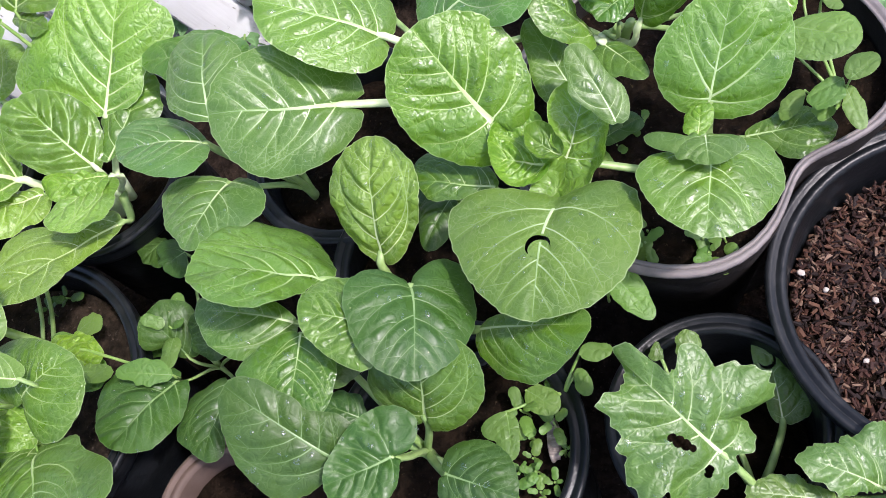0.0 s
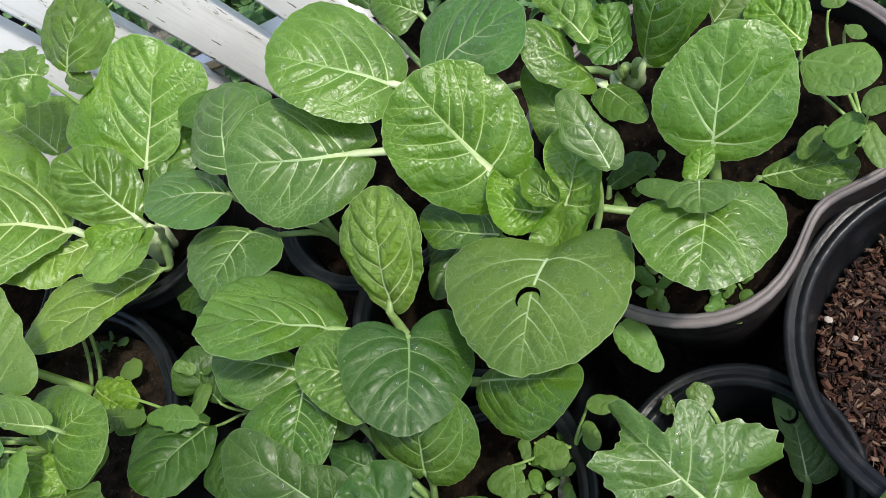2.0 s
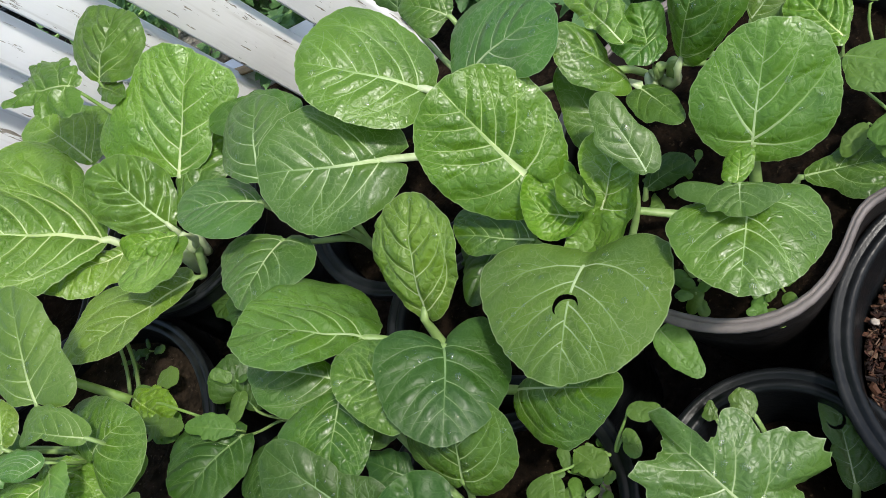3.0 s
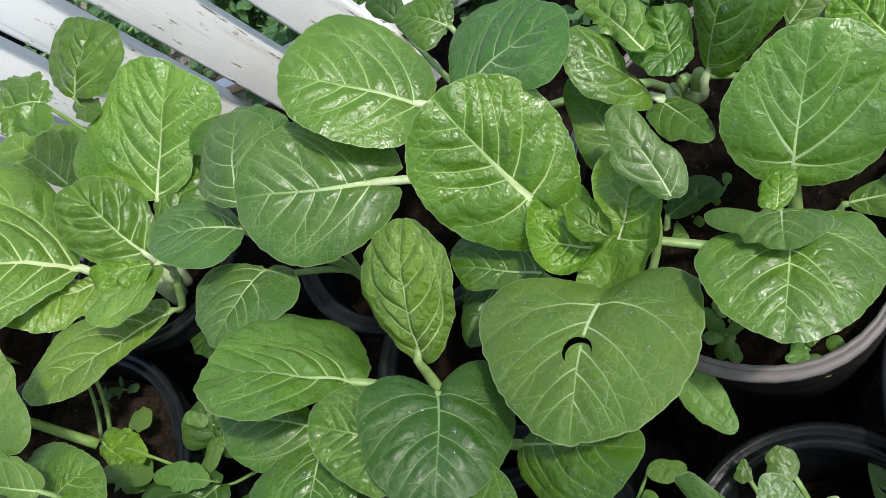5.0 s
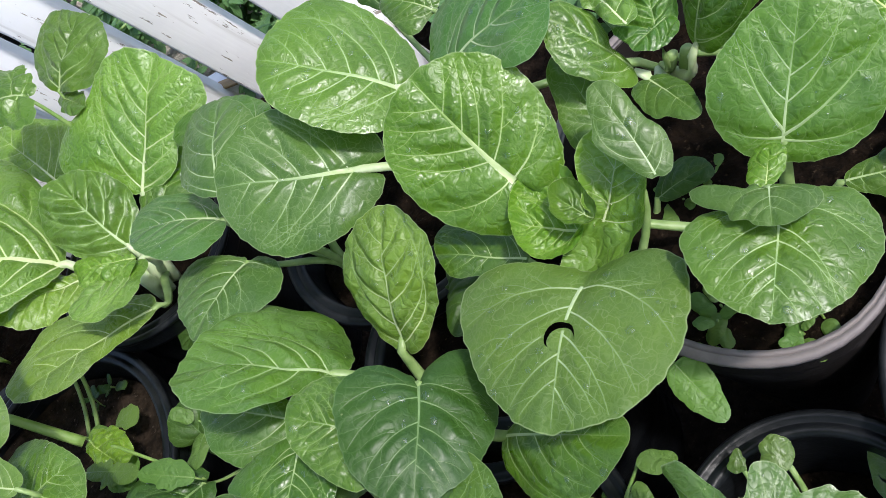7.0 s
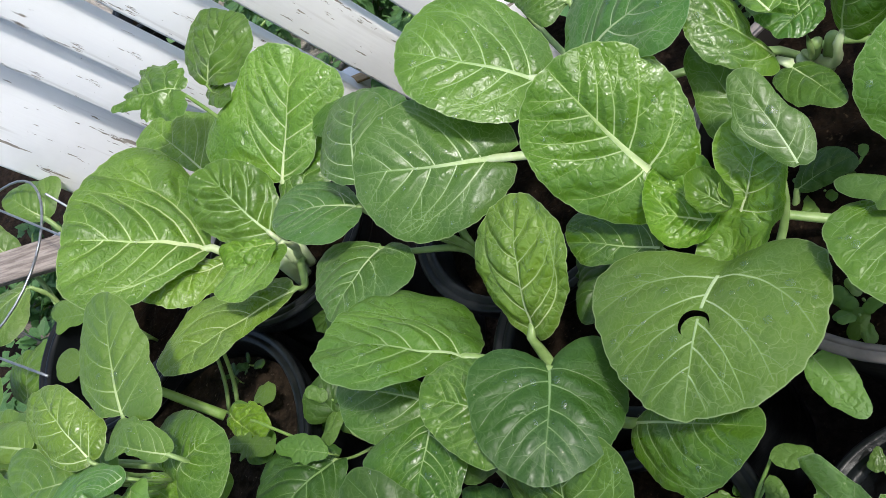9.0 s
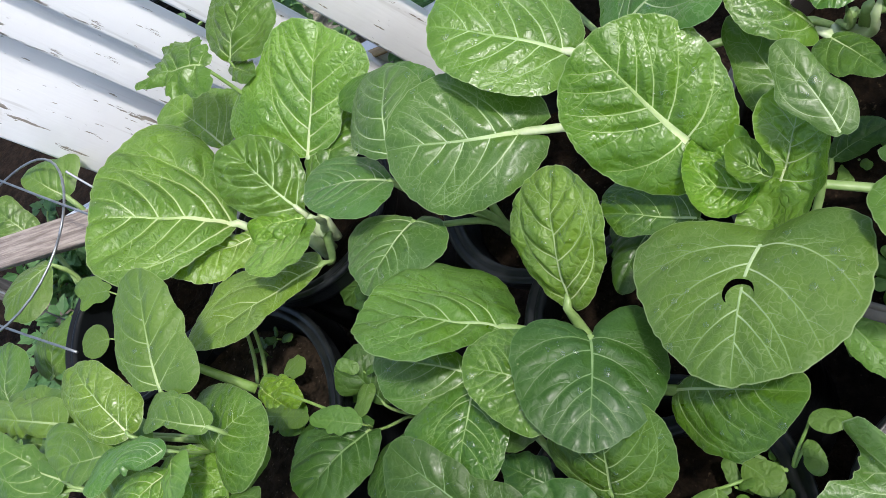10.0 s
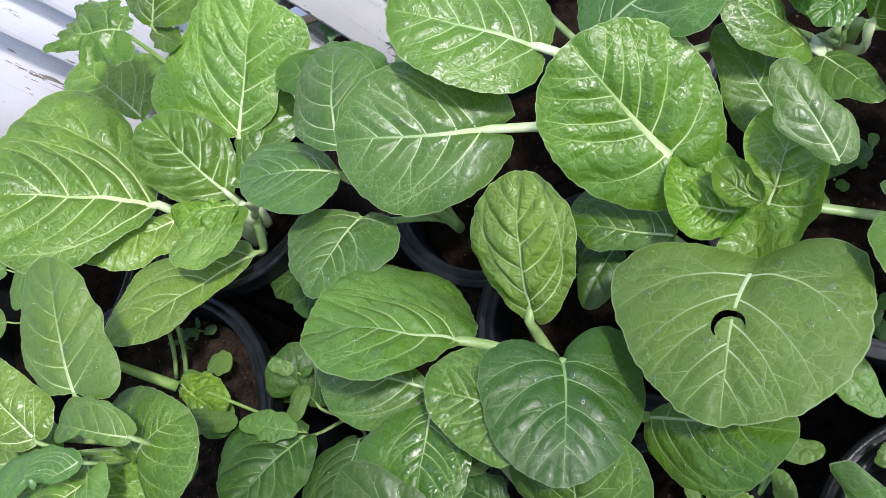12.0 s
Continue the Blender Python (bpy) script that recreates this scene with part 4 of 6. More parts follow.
plant_e = thing("mustard_plant", (-0.130, 0.435, 0.262), "mustard plant with two broad round leaves on pale stalks", "plant", "mustard plants")
leaf(plant_e, BLUE, (-0.2438, 0.4212, 0.3813), (-0.3448, 0.4110, 0.4136), (0.32, -0.38, 0.87), (0.0440, 0.0019), (0.0584, 0.0002, 0.0001, 0.0053, 0.0001, -0.0022, -0.0011, 0.0008, 0.0007, 0.0005, -0.0007, -0.0002, 0.0001, 0.0000, 0.0001), root=(-0.130, 0.435, 0.272), wet=1.0, flat=True, pucker=1.3, stalk_mat=WHITE, rib=1.2)
leaf(plant_e, FRESH, (-0.1994, 0.4694, 0.3990), (-0.2906, 0.4851, 0.4524), (0.49, -0.08, 0.87), (0.0495, -0.0061), (0.0569, 0.0001, 0.0000, 0.0023, -0.0032, -0.0006, 0.0004, -0.0012, 0.0010, 0.0006, -0.0002, -0.0000, 0.0003, 0.0002, -0.0004), root=(-0.130, 0.435, 0.272), wet=1.0, flat=True, stalk_mat=WHITE, rib=1.3)
leaf(plant_e, GREEN, (-0.2006, 0.5743, 0.3600), (-0.2504, 0.5992, 0.3680), (0.02, -0.26, 0.96), (0.0259, -0.0005), (0.0245, -0.0002, -0.0001, 0.0021, -0.0002, 0.0030, -0.0003, 0.0002, 0.0010, 0.0002, -0.0005, 0.0007, 0.0002, -0.0002, 0.0001), root=(-0.130, 0.435, 0.272), stalk=0.003)
leaf(plant_e, SHADED, (-0.2706, 0.6310, 0.3300), (-0.3005, 0.6649, 0.3350), (-0.02, -0.16, 0.99), (0.0228, -0.0042), (0.0184, 0.0000, -0.0002, 0.0044, 0.0014, -0.0002, 0.0008, 0.0012, 0.0001, -0.0005, 0.0003, -0.0004, -0.0000, -0.0002, 0.0001), root=(-0.130, 0.435, 0.272), stalk=0.003)

plant_m = thing("mustard_plant", (-0.310, 0.405, 0.262), "mustard plant with dull blue-green oval leaves", "plant", "mustard plants")
leaf(plant_m, BLUE, (-0.3525, 0.3809, 0.3574), (-0.3784, 0.3155, 0.3722), (0.09, 0.19, 0.98), (0.0293, -0.0008), (0.0419, 0.0004, 0.0003, -0.0046, -0.0015, 0.0038, 0.0027, 0.0012, -0.0004, -0.0002, 0.0007, -0.0002, 0.0009, 0.0005, 0.0005), root=(-0.310, 0.405, 0.272), wet=1.0, stalk=0.003)
leaf(plant_m, BLUE, (-0.3695, 0.4151, 0.3726), (-0.4404, 0.4039, 0.3967), (0.24, 0.39, 0.89), (0.0365, 0.0015), (0.0419, -0.0000, 0.0000, -0.0029, -0.0061, -0.0002, -0.0001, -0.0008, 0.0009, -0.0005, 0.0003, 0.0004, -0.0001, 0.0000, 0.0001), root=(-0.310, 0.405, 0.272), wet=1.0)
leaf(plant_m, BLUE, (-0.3457, 0.4088, 0.4061), (-0.3604, 0.4959, 0.4112), (-0.07, -0.07, 0.99), (0.0491, 0.0067), (0.0409, 0.0001, -0.0001, 0.0035, 0.0009, -0.0013, 0.0015, 0.0014, 0.0012, -0.0010, -0.0006, 0.0001, 0.0006, -0.0001, -0.0001), root=(-0.310, 0.405, 0.272), wet=1.0, stalk=0.003)
leaf(plant_m, GREEN, (-0.3498, 0.4977, 0.3748), (-0.4639, 0.5298, 0.3602), (-0.12, 0.03, 0.99), (0.0498, -0.0020), (0.0417, -0.0003, 0.0003, 0.0159, -0.0016, 0.0003, -0.0009, 0.0058, -0.0009, 0.0004, -0.0001, 0.0025, -0.0013, 0.0004, 0.0001), root=(-0.310, 0.405, 0.272), stalk=0.003)

plant_f = thing("mustard_plant", (0.032, 0.345, 0.300), "mustard plant with upright fan leaf in a taupe pot", "plant", "mustard plants")
leaf(plant_f, FRESH, (0.0378, 0.3559, 0.3960), (0.0611, 0.4059, 0.4556), (0.00, -0.77, 0.64), (0.0339, -0.0044), (0.0459, -0.0001, -0.0000, 0.0011, -0.0020, 0.0014, -0.0008, -0.0003, -0.0001, -0.0003, 0.0002, -0.0003, 0.0001, -0.0001, -0.0000), root=(0.032, 0.345, 0.310), wet=1.0, pucker=1.2, fan=True, rib=0.6, notch=False, dome=0.25)
leaf(plant_f, FRESH, (0.0326, 0.3085, 0.4172), (0.0220, 0.2436, 0.4232), (0.22, 0.05, 0.97), (0.0256, 0.0040), (0.0402, 0.0009, 0.0001, -0.0048, -0.0046, 0.0033, 0.0031, -0.0000, -0.0006, 0.0001, -0.0004, -0.0004, 0.0005, 0.0006, -0.0001), root=(0.032, 0.345, 0.310), wet=1.0, rib=0.6)
leaf(plant_f, SAGE, (0.0301, 0.3125, 0.4293), (0.0292, 0.2861, 0.4348), (0.01, 0.20, 0.98), (0.0090, -0.0055), (0.0184, 0.0015, 0.0009, -0.0069, 0.0046, 0.0024, 0.0000, 0.0010, -0.0023, -0.0018, 0.0015, 0.0010, 0.0013, 0.0004, -0.0015), root=(0.032, 0.345, 0.310))
leaf(plant_f, YOUNG, (0.0270, 0.3284, 0.4050), (0.0317, 0.3520, 0.4050), (-0.00, -0.00, 1.00), (0.0117, 0.0006), (0.0116, 0.0000, -0.0000, 0.0020, -0.0010, -0.0002, 0.0002, -0.0002, -0.0002, 0.0000, 0.0000, -0.0002, 0.0003, 0.0000, -0.0001), root=(0.032, 0.345, 0.310))
leaf(plant_f, GREEN, (0.0610, 0.3688, 0.3270), (0.1284, 0.3685, 0.3320), (-0.07, 0.00, 1.00), (0.0375, -0.0036), (0.0250, 0.0006, -0.0000, 0.0035, -0.0012, -0.0017, 0.0008, 0.0023, -0.0009, -0.0008, 0.0005, 0.0008, -0.0005, -0.0002, 0.0002), root=(0.032, 0.345, 0.310), stalk=0.003, rib=1.3, notch=False)

plant_g = thing("mustard_plant", (-0.032, 0.475, 0.315), "mustard plant with crinkled dark heart leaves", "plant", "mustard plants")
leaf(plant_g, BLUE, (-0.1547, 0.4386, 0.4317), (-0.0767, 0.4536, 0.4634), (-0.37, -0.04, 0.93), (0.0424, 0.0090), (0.0454, -0.0002, 0.0008, 0.0013, -0.0123, -0.0022, -0.0015, -0.0020, 0.0012, -0.0004, -0.0001, 0.0015, 0.0000, -0.0000, -0.0004), root=(-0.032, 0.475, 0.325), wet=1.0, stalk=0.003)
leaf(plant_g, GREEN, (-0.0254, 0.4137, 0.4100), (-0.0700, 0.4303, 0.4600), (0.65, -0.32, 0.69), (0.0410, 0.0038), (0.0237, 0.0011, 0.0005, 0.0060, -0.0034, -0.0022, 0.0000, 0.0019, -0.0018, -0.0013, 0.0001, 0.0007, -0.0006, -0.0009, 0.0001), root=(-0.032, 0.475, 0.325), wet=1.0, stalk=0.0045, stalk_mat=WHITE, pucker=1.3, rib=1.5)
leaf(plant_g, GREEN, (-0.0062, 0.4296, 0.3950), (0.0259, 0.4581, 0.4600), (-0.49, -0.69, 0.54), (0.0472, -0.0085), (0.0309, 0.0007, 0.0005, 0.0055, -0.0034, -0.0037, -0.0005, 0.0007, -0.0009, -0.0010, 0.0008, 0.0004, -0.0000, -0.0003, 0.0003), root=(-0.032, 0.475, 0.325), wet=0.5, stalk=0.004, stalk_mat=WHITE)
leaf(plant_g, GREEN, (-0.0160, 0.4228, 0.4261), (-0.0192, 0.4596, 0.4389), (0.03, -0.33, 0.94), (0.0173, 0.0043), (0.0209, -0.0001, 0.0000, -0.0001, -0.0006, -0.0017, -0.0011, -0.0003, -0.0005, 0.0004, 0.0000, 0.0003, 0.0005, 0.0001, 0.0003), root=(-0.032, 0.475, 0.325), stalk=0.002, pucker=3.0, ruffle=0.2, curl=0.5)
leaf(plant_g, SAGE, (0.0483, 0.4542, 0.4000), (0.0740, 0.4767, 0.4120), (-0.12, -0.36, 0.93), (0.0197, 0.0006), (0.0192, 0.0001, -0.0000, 0.0006, 0.0021, -0.0001, -0.0011, 0.0001, 0.0000, -0.0001, -0.0003, -0.0004, -0.0003, -0.0002, -0.0005), root=(-0.032, 0.475, 0.325), stalk=0.0022)
leaf(plant_g, YOUNG, (0.1017, 0.4219, 0.4020), (0.0779, 0.4599, 0.4150), (0.03, -0.31, 0.95), (0.0223, -0.0021), (0.0197, 0.0005, -0.0008, 0.0039, 0.0012, -0.0021, 0.0020, 0.0003, -0.0013, -0.0002, 0.0007, 0.0002, -0.0009, 0.0007, 0.0003), root=(-0.032, 0.475, 0.325), stalk=0.0022, pucker=3.0, ruffle=0.08)
leaf(plant_g, PALE, (-0.0265, 0.4146, 0.4547), (-0.0628, 0.4772, 0.4453), (-0.06, 0.11, 0.99), (0.0431, -0.0046), (0.0224, 0.0007, -0.0010, 0.0102, -0.0007, -0.0010, 0.0012, 0.0043, 0.0002, -0.0006, 0.0018, 0.0020, -0.0004, -0.0012, 0.0012), root=(-0.032, 0.475, 0.325), stalk=0, pucker=2.6, ruffle=0.1)
leaf(plant_g, GREEN, (-0.0280, 0.4125, 0.4080), (-0.0005, 0.3749, 0.4130), (-0.04, 0.10, 0.99), (0.0205, -0.0026), (0.0178, -0.0004, 0.0001, 0.0048, 0.0009, 0.0007, 0.0002, 0.0014, 0.0009, 0.0010, 0.0000, 0.0004, 0.0003, 0.0005, -0.0002), root=(-0.032, 0.475, 0.325), stalk=0)
leaf(plant_g, GREEN, (-0.0101, 0.4335, 0.4320), (-0.0289, 0.4166, 0.4340), (0.22, -0.13, 0.97), (0.0129, 0.0009), (0.0119, 0.0025, 0.0025, 0.0019, -0.0049, -0.0025, 0.0004, -0.0008, 0.0001, -0.0002, 0.0017, 0.0014, -0.0000, 0.0001, -0.0006), root=(-0.032, 0.475, 0.325), stalk=0, pucker=2.2, ruffle=0.1)

plant_d = thing("mustard_plant", (-0.520, 0.440, 0.255), "yellow-green pak choi with crinkled white-ribbed leaves", "plant", "mustard plants")
leaf(plant_d, PALE, (-0.5123, 0.4916, 0.3320), (-0.4741, 0.6006, 0.3948), (0.08, -0.52, 0.85), (0.0629, 0.0174), (0.0676, 0.0003, -0.0009, -0.0019, -0.0089, 0.0038, -0.0013, -0.0027, 0.0080, -0.0000, -0.0006, 0.0033, -0.0007, -0.0016, -0.0004), root=(-0.520, 0.440, 0.265), pucker=1.5, wet=1.0, rings=46, seg=140, stalk=0.0034, stalk_mat=WHITE, dome=0.2, rib=0.9)
leaf(plant_d, FRESH, (-0.5159, 0.4394, 0.3250), (-0.5779, 0.4967, 0.3720), (0.34, -0.35, 0.87), (0.0527, 0.0027), (0.0450, 0.0002, -0.0001, 0.0052, 0.0035, -0.0013, -0.0001, 0.0011, 0.0005, -0.0008, -0.0006, 0.0008, 0.0004, -0.0005, -0.0000), root=(-0.520, 0.440, 0.265), pucker=3.2, ruffle=0.12, rings=46, seg=140, wet=0.6, stalk=0.003, stalk_mat=WHITE, notch=False)
leaf(plant_d, PALE, (-0.5944, 0.4433, 0.3254), (-0.6951, 0.4228, 0.4151), (0.61, 0.26, 0.75), (0.0788, -0.0220), (0.0866, -0.0008, 0.0004, -0.0185, -0.0002, -0.0044, 0.0026, 0.0039, -0.0035, 0.0012, -0.0005, -0.0010, 0.0003, -0.0001, 0.0003), root=(-0.520, 0.440, 0.265), pucker=2.3, wet=1.0, rings=40, seg=120, stalk=0.0055, stalk_mat=WHITE, rib=1.4)
leaf(plant_d, PALE, (-0.4922, 0.3931, 0.3030), (-0.5810, 0.2994, 0.3520), (0.22, 0.28, 0.93), (0.0737, -0.0103), (0.0493, 0.0017, -0.0009, 0.0146, 0.0006, -0.0047, 0.0036, 0.0054, 0.0001, -0.0011, -0.0001, 0.0019, 0.0004, -0.0001, 0.0000), root=(-0.520, 0.440, 0.265), pucker=0.9, dome=0.2)
leaf(plant_d, PALE, (-0.4883, 0.4237, 0.3350), (-0.5270, 0.3619, 0.3620), (0.17, 0.31, 0.94), (0.0437, 0.0140), (0.0299, 0.0009, 0.0008, 0.0058, -0.0008, -0.0026, -0.0025, 0.0012, 0.0008, -0.0012, -0.0014, 0.0001, 0.0014, -0.0000, -0.0007), root=(-0.520, 0.440, 0.265), pucker=1.6, ruffle=0.05, stalk=0.004, stalk_mat=WHITE)
leaf(plant_d, PALE, (-0.5813, 0.4297, 0.3108), (-0.6443, 0.3834, 0.3493), (0.35, 0.27, 0.90), (0.0418, 0.0036), (0.0374, -0.0002, -0.0001, 0.0073, -0.0013, 0.0011, 0.0004, 0.0012, -0.0011, -0.0001, 0.0001, 0.0009, -0.0004, 0.0004, -0.0005), root=(-0.520, 0.440, 0.265), pucker=2.2, ruffle=0.08)
leaf(plant_d, YOUNG, (-0.4838, 0.4142, 0.3450), (-0.5476, 0.4080, 0.3500), (0.07, 0.10, 0.99), (0.0324, 0.0027), (0.0233, 0.0004, -0.0001, 0.0087, -0.0027, -0.0009, 0.0006, 0.0008, -0.0014, -0.0007, -0.0004, 0.0001, -0.0007, -0.0004, -0.0003), root=(-0.520, 0.440, 0.265), pucker=3.0, ruffle=0.22, stalk=0)
leaf(plant_d, PALE, (-0.6600, 0.5523, 0.3103), (-0.7504, 0.6235, 0.3448), (0.23, -0.18, 0.96), (0.0578, -0.0132), (0.0461, -0.0003, -0.0011, 0.0083, 0.0105, -0.0013, 0.0037, -0.0012, -0.0008, -0.0018, 0.0012, 0.0005, -0.0013, 0.0001, 0.0003), root=(-0.520, 0.440, 0.265))
leaf(plant_d, GREEN, (-0.5067, 0.4432, 0.3220), (-0.4713, 0.5397, 0.3300), (0.09, -0.12, 0.99), (0.0580, 0.0034), (0.0353, 0.0022, 0.0001, 0.0091, -0.0015, -0.0035, 0.0025, 0.0051, -0.0000, -0.0021, -0.0002, 0.0022, 0.0006, -0.0018, -0.0000), root=(-0.520, 0.440, 0.265), stalk=0, pucker=1.3)
leaf(plant_d, GREEN, (-0.5241, 0.5054, 0.3180), (-0.4741, 0.5310, 0.3250), (-0.01, -0.25, 0.97), (0.0321, -0.0035), (0.0251, 0.0000, 0.0001, -0.0004, -0.0018, -0.0012, 0.0004, -0.0006, 0.0014, -0.0000, -0.0006, 0.0006, 0.0002, -0.0003, -0.0004), root=(-0.520, 0.440, 0.265), stalk=0)

plant_x = thing("mustard_shoot", (-0.565, 0.545, 0.255), "tall shoot with small insect-eaten leaves", "plant")
leaf(plant_x, GREEN, (-0.5852, 0.5607, 0.4253), (-0.6839, 0.5715, 0.4293), (0.04, 0.03, 1.00), (0.0321, -0.0042), (0.0476, 0.0008, -0.0015, 0.0100, -0.0106, 0.0013, 0.0046, -0.0004, -0.0017, 0.0002, 0.0038, -0.0043, 0.0024, 0.0004, 0.0018), root=(-0.565, 0.545, 0.265), jag=0.14, ruffle=0.08, stalk=0.0022, stalk_mat=STEM, pucker=2.6)
leaf(plant_x, GREEN, (-0.5960, 0.5970, 0.3875), (-0.5740, 0.6749, 0.4066), (-0.08, -0.22, 0.97), (0.0422, 0.0024), (0.0512, -0.0002, -0.0001, -0.0093, 0.0075, -0.0009, -0.0001, -0.0014, -0.0018, -0.0001, 0.0000, 0.0010, -0.0003, 0.0000, 0.0004), root=(-0.565, 0.545, 0.265), stalk=0.0022, stalk_mat=STEM, pucker=2.6)
leaf(plant_x, GREEN, (-0.6054, 0.6002, 0.3754), (-0.5511, 0.5658, 0.3846), (-0.12, 0.08, 0.99), (0.0315, 0.0002), (0.0198, 0.0004, -0.0000, 0.0088, -0.0016, -0.0006, 0.0004, 0.0028, -0.0018, -0.0007, -0.0003, 0.0015, -0.0002, -0.0006, 0.0003), root=(-0.565, 0.545, 0.265), stalk=0.0022, stalk_mat=STEM, pucker=2.6)

plant_h = thing("mustard_plant", (-0.565, 0.225, 0.245), "pale green mustard plant with drooping soft leaves", "plant", "mustard plants")
leaf(plant_h, GREEN, (-0.5089, 0.2016, 0.3660), (-0.4631, 0.2340, 0.3760), (-0.15, -0.09, 0.98), (0.0144, 0.0055), (0.0428, 0.0028, 0.0006, -0.0110, -0.0126, 0.0033, 0.0043, 0.0004, 0.0007, -0.0011, -0.0021, 0.0002, 0.0014, 0.0001, -0.0002), root=(-0.565, 0.225, 0.255), wet=1.0, rib=0.7, pucker=0.8, stalk=0.0022, stalk_mat=STALK)
leaf(plant_h, SOFT, (-0.5455, 0.2365, 0.4040), (-0.5810, 0.3385, 0.4320), (0.08, -0.24, 0.97), (0.0492, -0.0012), (0.0481, 0.0001, 0.0014, 0.0099, 0.0065, 0.0032, -0.0029, -0.0003, 0.0034, 0.0027, -0.0002, -0.0021, -0.0000, 0.0008, 0.0013), root=(-0.565, 0.225, 0.255), wet=1.2, pucker=0.9, stalk=0.0022, stalk_mat=STALK)
leaf(plant_h, SOFT, (-0.4889, 0.2074, 0.3950), (-0.5586, 0.2161, 0.4080), (0.17, -0.13, 0.98), (0.0380, -0.0053), (0.0238, 0.0006, -0.0023, 0.0124, 0.0005, -0.0012, 0.0021, 0.0025, 0.0005, -0.0017, 0.0013, -0.0002, -0.0009, -0.0010, -0.0001), root=(-0.565, 0.225, 0.255), wet=0.5, pucker=0.9, droop=0.4, stalk=0.0022, stalk_mat=STALK)
leaf(plant_h, PALE, (-0.5849, 0.2053, 0.3930), (-0.6593, 0.2637, 0.4140), (0.10, -0.22, 0.97), (0.0485, 0.0021), (0.0391, 0.0001, 0.0003, 0.0112, 0.0049, 0.0000, -0.0009, 0.0007, 0.0023, 0.0005, 0.0003, -0.0002, 0.0002, 0.0002, 0.0006), root=(-0.565, 0.225, 0.255), wet=0.6, pucker=1.5, rib=0.8, stalk=0.0022, stalk_mat=STALK)
leaf(plant_h, SOFT, (-0.7003, 0.2271, 0.3660), (-0.8769, 0.2420, 0.3720), (0.03, -0.09, 1.00), (0.0904, -0.0037), (0.0355, -0.0013, -0.0005, 0.0246, 0.0026, 0.0005, 0.0001, 0.0118, 0.0023, 0.0011, 0.0006, 0.0058, 0.0012, 0.0011, 0.0011), root=(-0.565, 0.225, 0.255), rib=1.4, pucker=1.2, stalk=0.0022, stalk_mat=STALK)
leaf(plant_h, SOFT, (-0.6026, 0.1950, 0.3850), (-0.6828, 0.1784, 0.3880), (0.04, -0.01, 1.00), (0.0524, -0.0104), (0.0316, 0.0006, 0.0012, 0.0061, -0.0103, -0.0024, -0.0007, -0.0008, -0.0028, -0.0017, 0.0015, -0.0002, -0.0011, 0.0004, 0.0012), root=(-0.565, 0.225, 0.255), wet=0.5, pucker=1.1, stalk=0.0022, stalk_mat=STALK)
leaf(plant_h, BLUE, (-0.5253, 0.1894, 0.4020), (-0.5980, 0.1507, 0.4040), (-0.04, 0.13, 0.99), (0.0427, -0.0137), (0.0260, 0.0006, -0.0041, 0.0134, -0.0049, -0.0001, 0.0035, 0.0023, -0.0021, 0.0009, 0.0039, -0.0017, -0.0001, 0.0005, 0.0008), root=(-0.565, 0.225, 0.255), wet=0.4, pucker=1.3, notch=False, stalk=0.0022, stalk_mat=STALK)
leaf(plant_h, SOFT, (-0.6659, 0.1688, 0.3720), (-0.8278, 0.2061, 0.3820), (0.02, -0.17, 0.98), (0.0893, 0.0016), (0.0330, 0.0018, -0.0007, 0.0202, -0.0024, -0.0008, 0.0012, 0.0097, -0.0015, -0.0012, 0.0008, 0.0054, -0.0014, -0.0014, 0.0004), root=(-0.565, 0.225, 0.255), rib=1.2, pucker=1.0, stalk=0.0022, stalk_mat=STALK)
leaf(plant_h, SOFT, (-0.6764, 0.1689, 0.3660), (-0.8175, 0.1476, 0.3720), (0.03, 0.09, 1.00), (0.0817, 0.0002), (0.0386, 0.0012, 0.0009, 0.0204, -0.0058, -0.0015, -0.0004, 0.0072, -0.0045, -0.0011, -0.0003, 0.0032, -0.0023, -0.0008, -0.0002), root=(-0.565, 0.225, 0.255), rib=1.6, pucker=1.2, stalk=0.0022, stalk_mat=STALK)
leaf(plant_h, PALE, (-0.5401, 0.1827, 0.3780), (-0.5768, 0.1423, 0.3820), (0.03, 0.07, 1.00), (0.0281, 0.0055), (0.0331, -0.0002, 0.0002, -0.0024, -0.0102, -0.0006, -0.0006, -0.0016, 0.0011, 0.0001, 0.0002, 0.0010, 0.0004, -0.0003, 0.0001), root=(-0.565, 0.225, 0.255), pucker=1.8, rib=0.9, stalk=0.0022, stalk_mat=STALK)
leaf(plant_h, SOFT, (-0.5246, 0.1832, 0.3920), (-0.5096, 0.1511, 0.3920), (-0.12, -0.06, 0.99), (0.0185, 0.0025), (0.0187, 0.0001, -0.0002, 0.0017, -0.0021, 0.0008, 0.0009, -0.0004, -0.0004, 0.0003, 0.0003, -0.0002, 0.0001, -0.0001, -0.0007), root=(-0.565, 0.225, 0.255), pucker=1.5, stalk=0.0022, stalk_mat=STALK)
leaf(plant_h, GREEN, (-0.5007, 0.1688, 0.3516), (-0.4516, 0.1052, 0.3935), (-0.29, 0.36, 0.89), (0.0422, -0.0069), (0.0594, -0.0016, 0.0001, 0.0036, 0.0274, 0.0011, 0.0022, -0.0108, 0.0039, -0.0025, 0.0005, -0.0043, -0.0045, -0.0016, -0.0016), root=(-0.565, 0.225, 0.255), stalk=0.0015, stalk_mat=STEM)
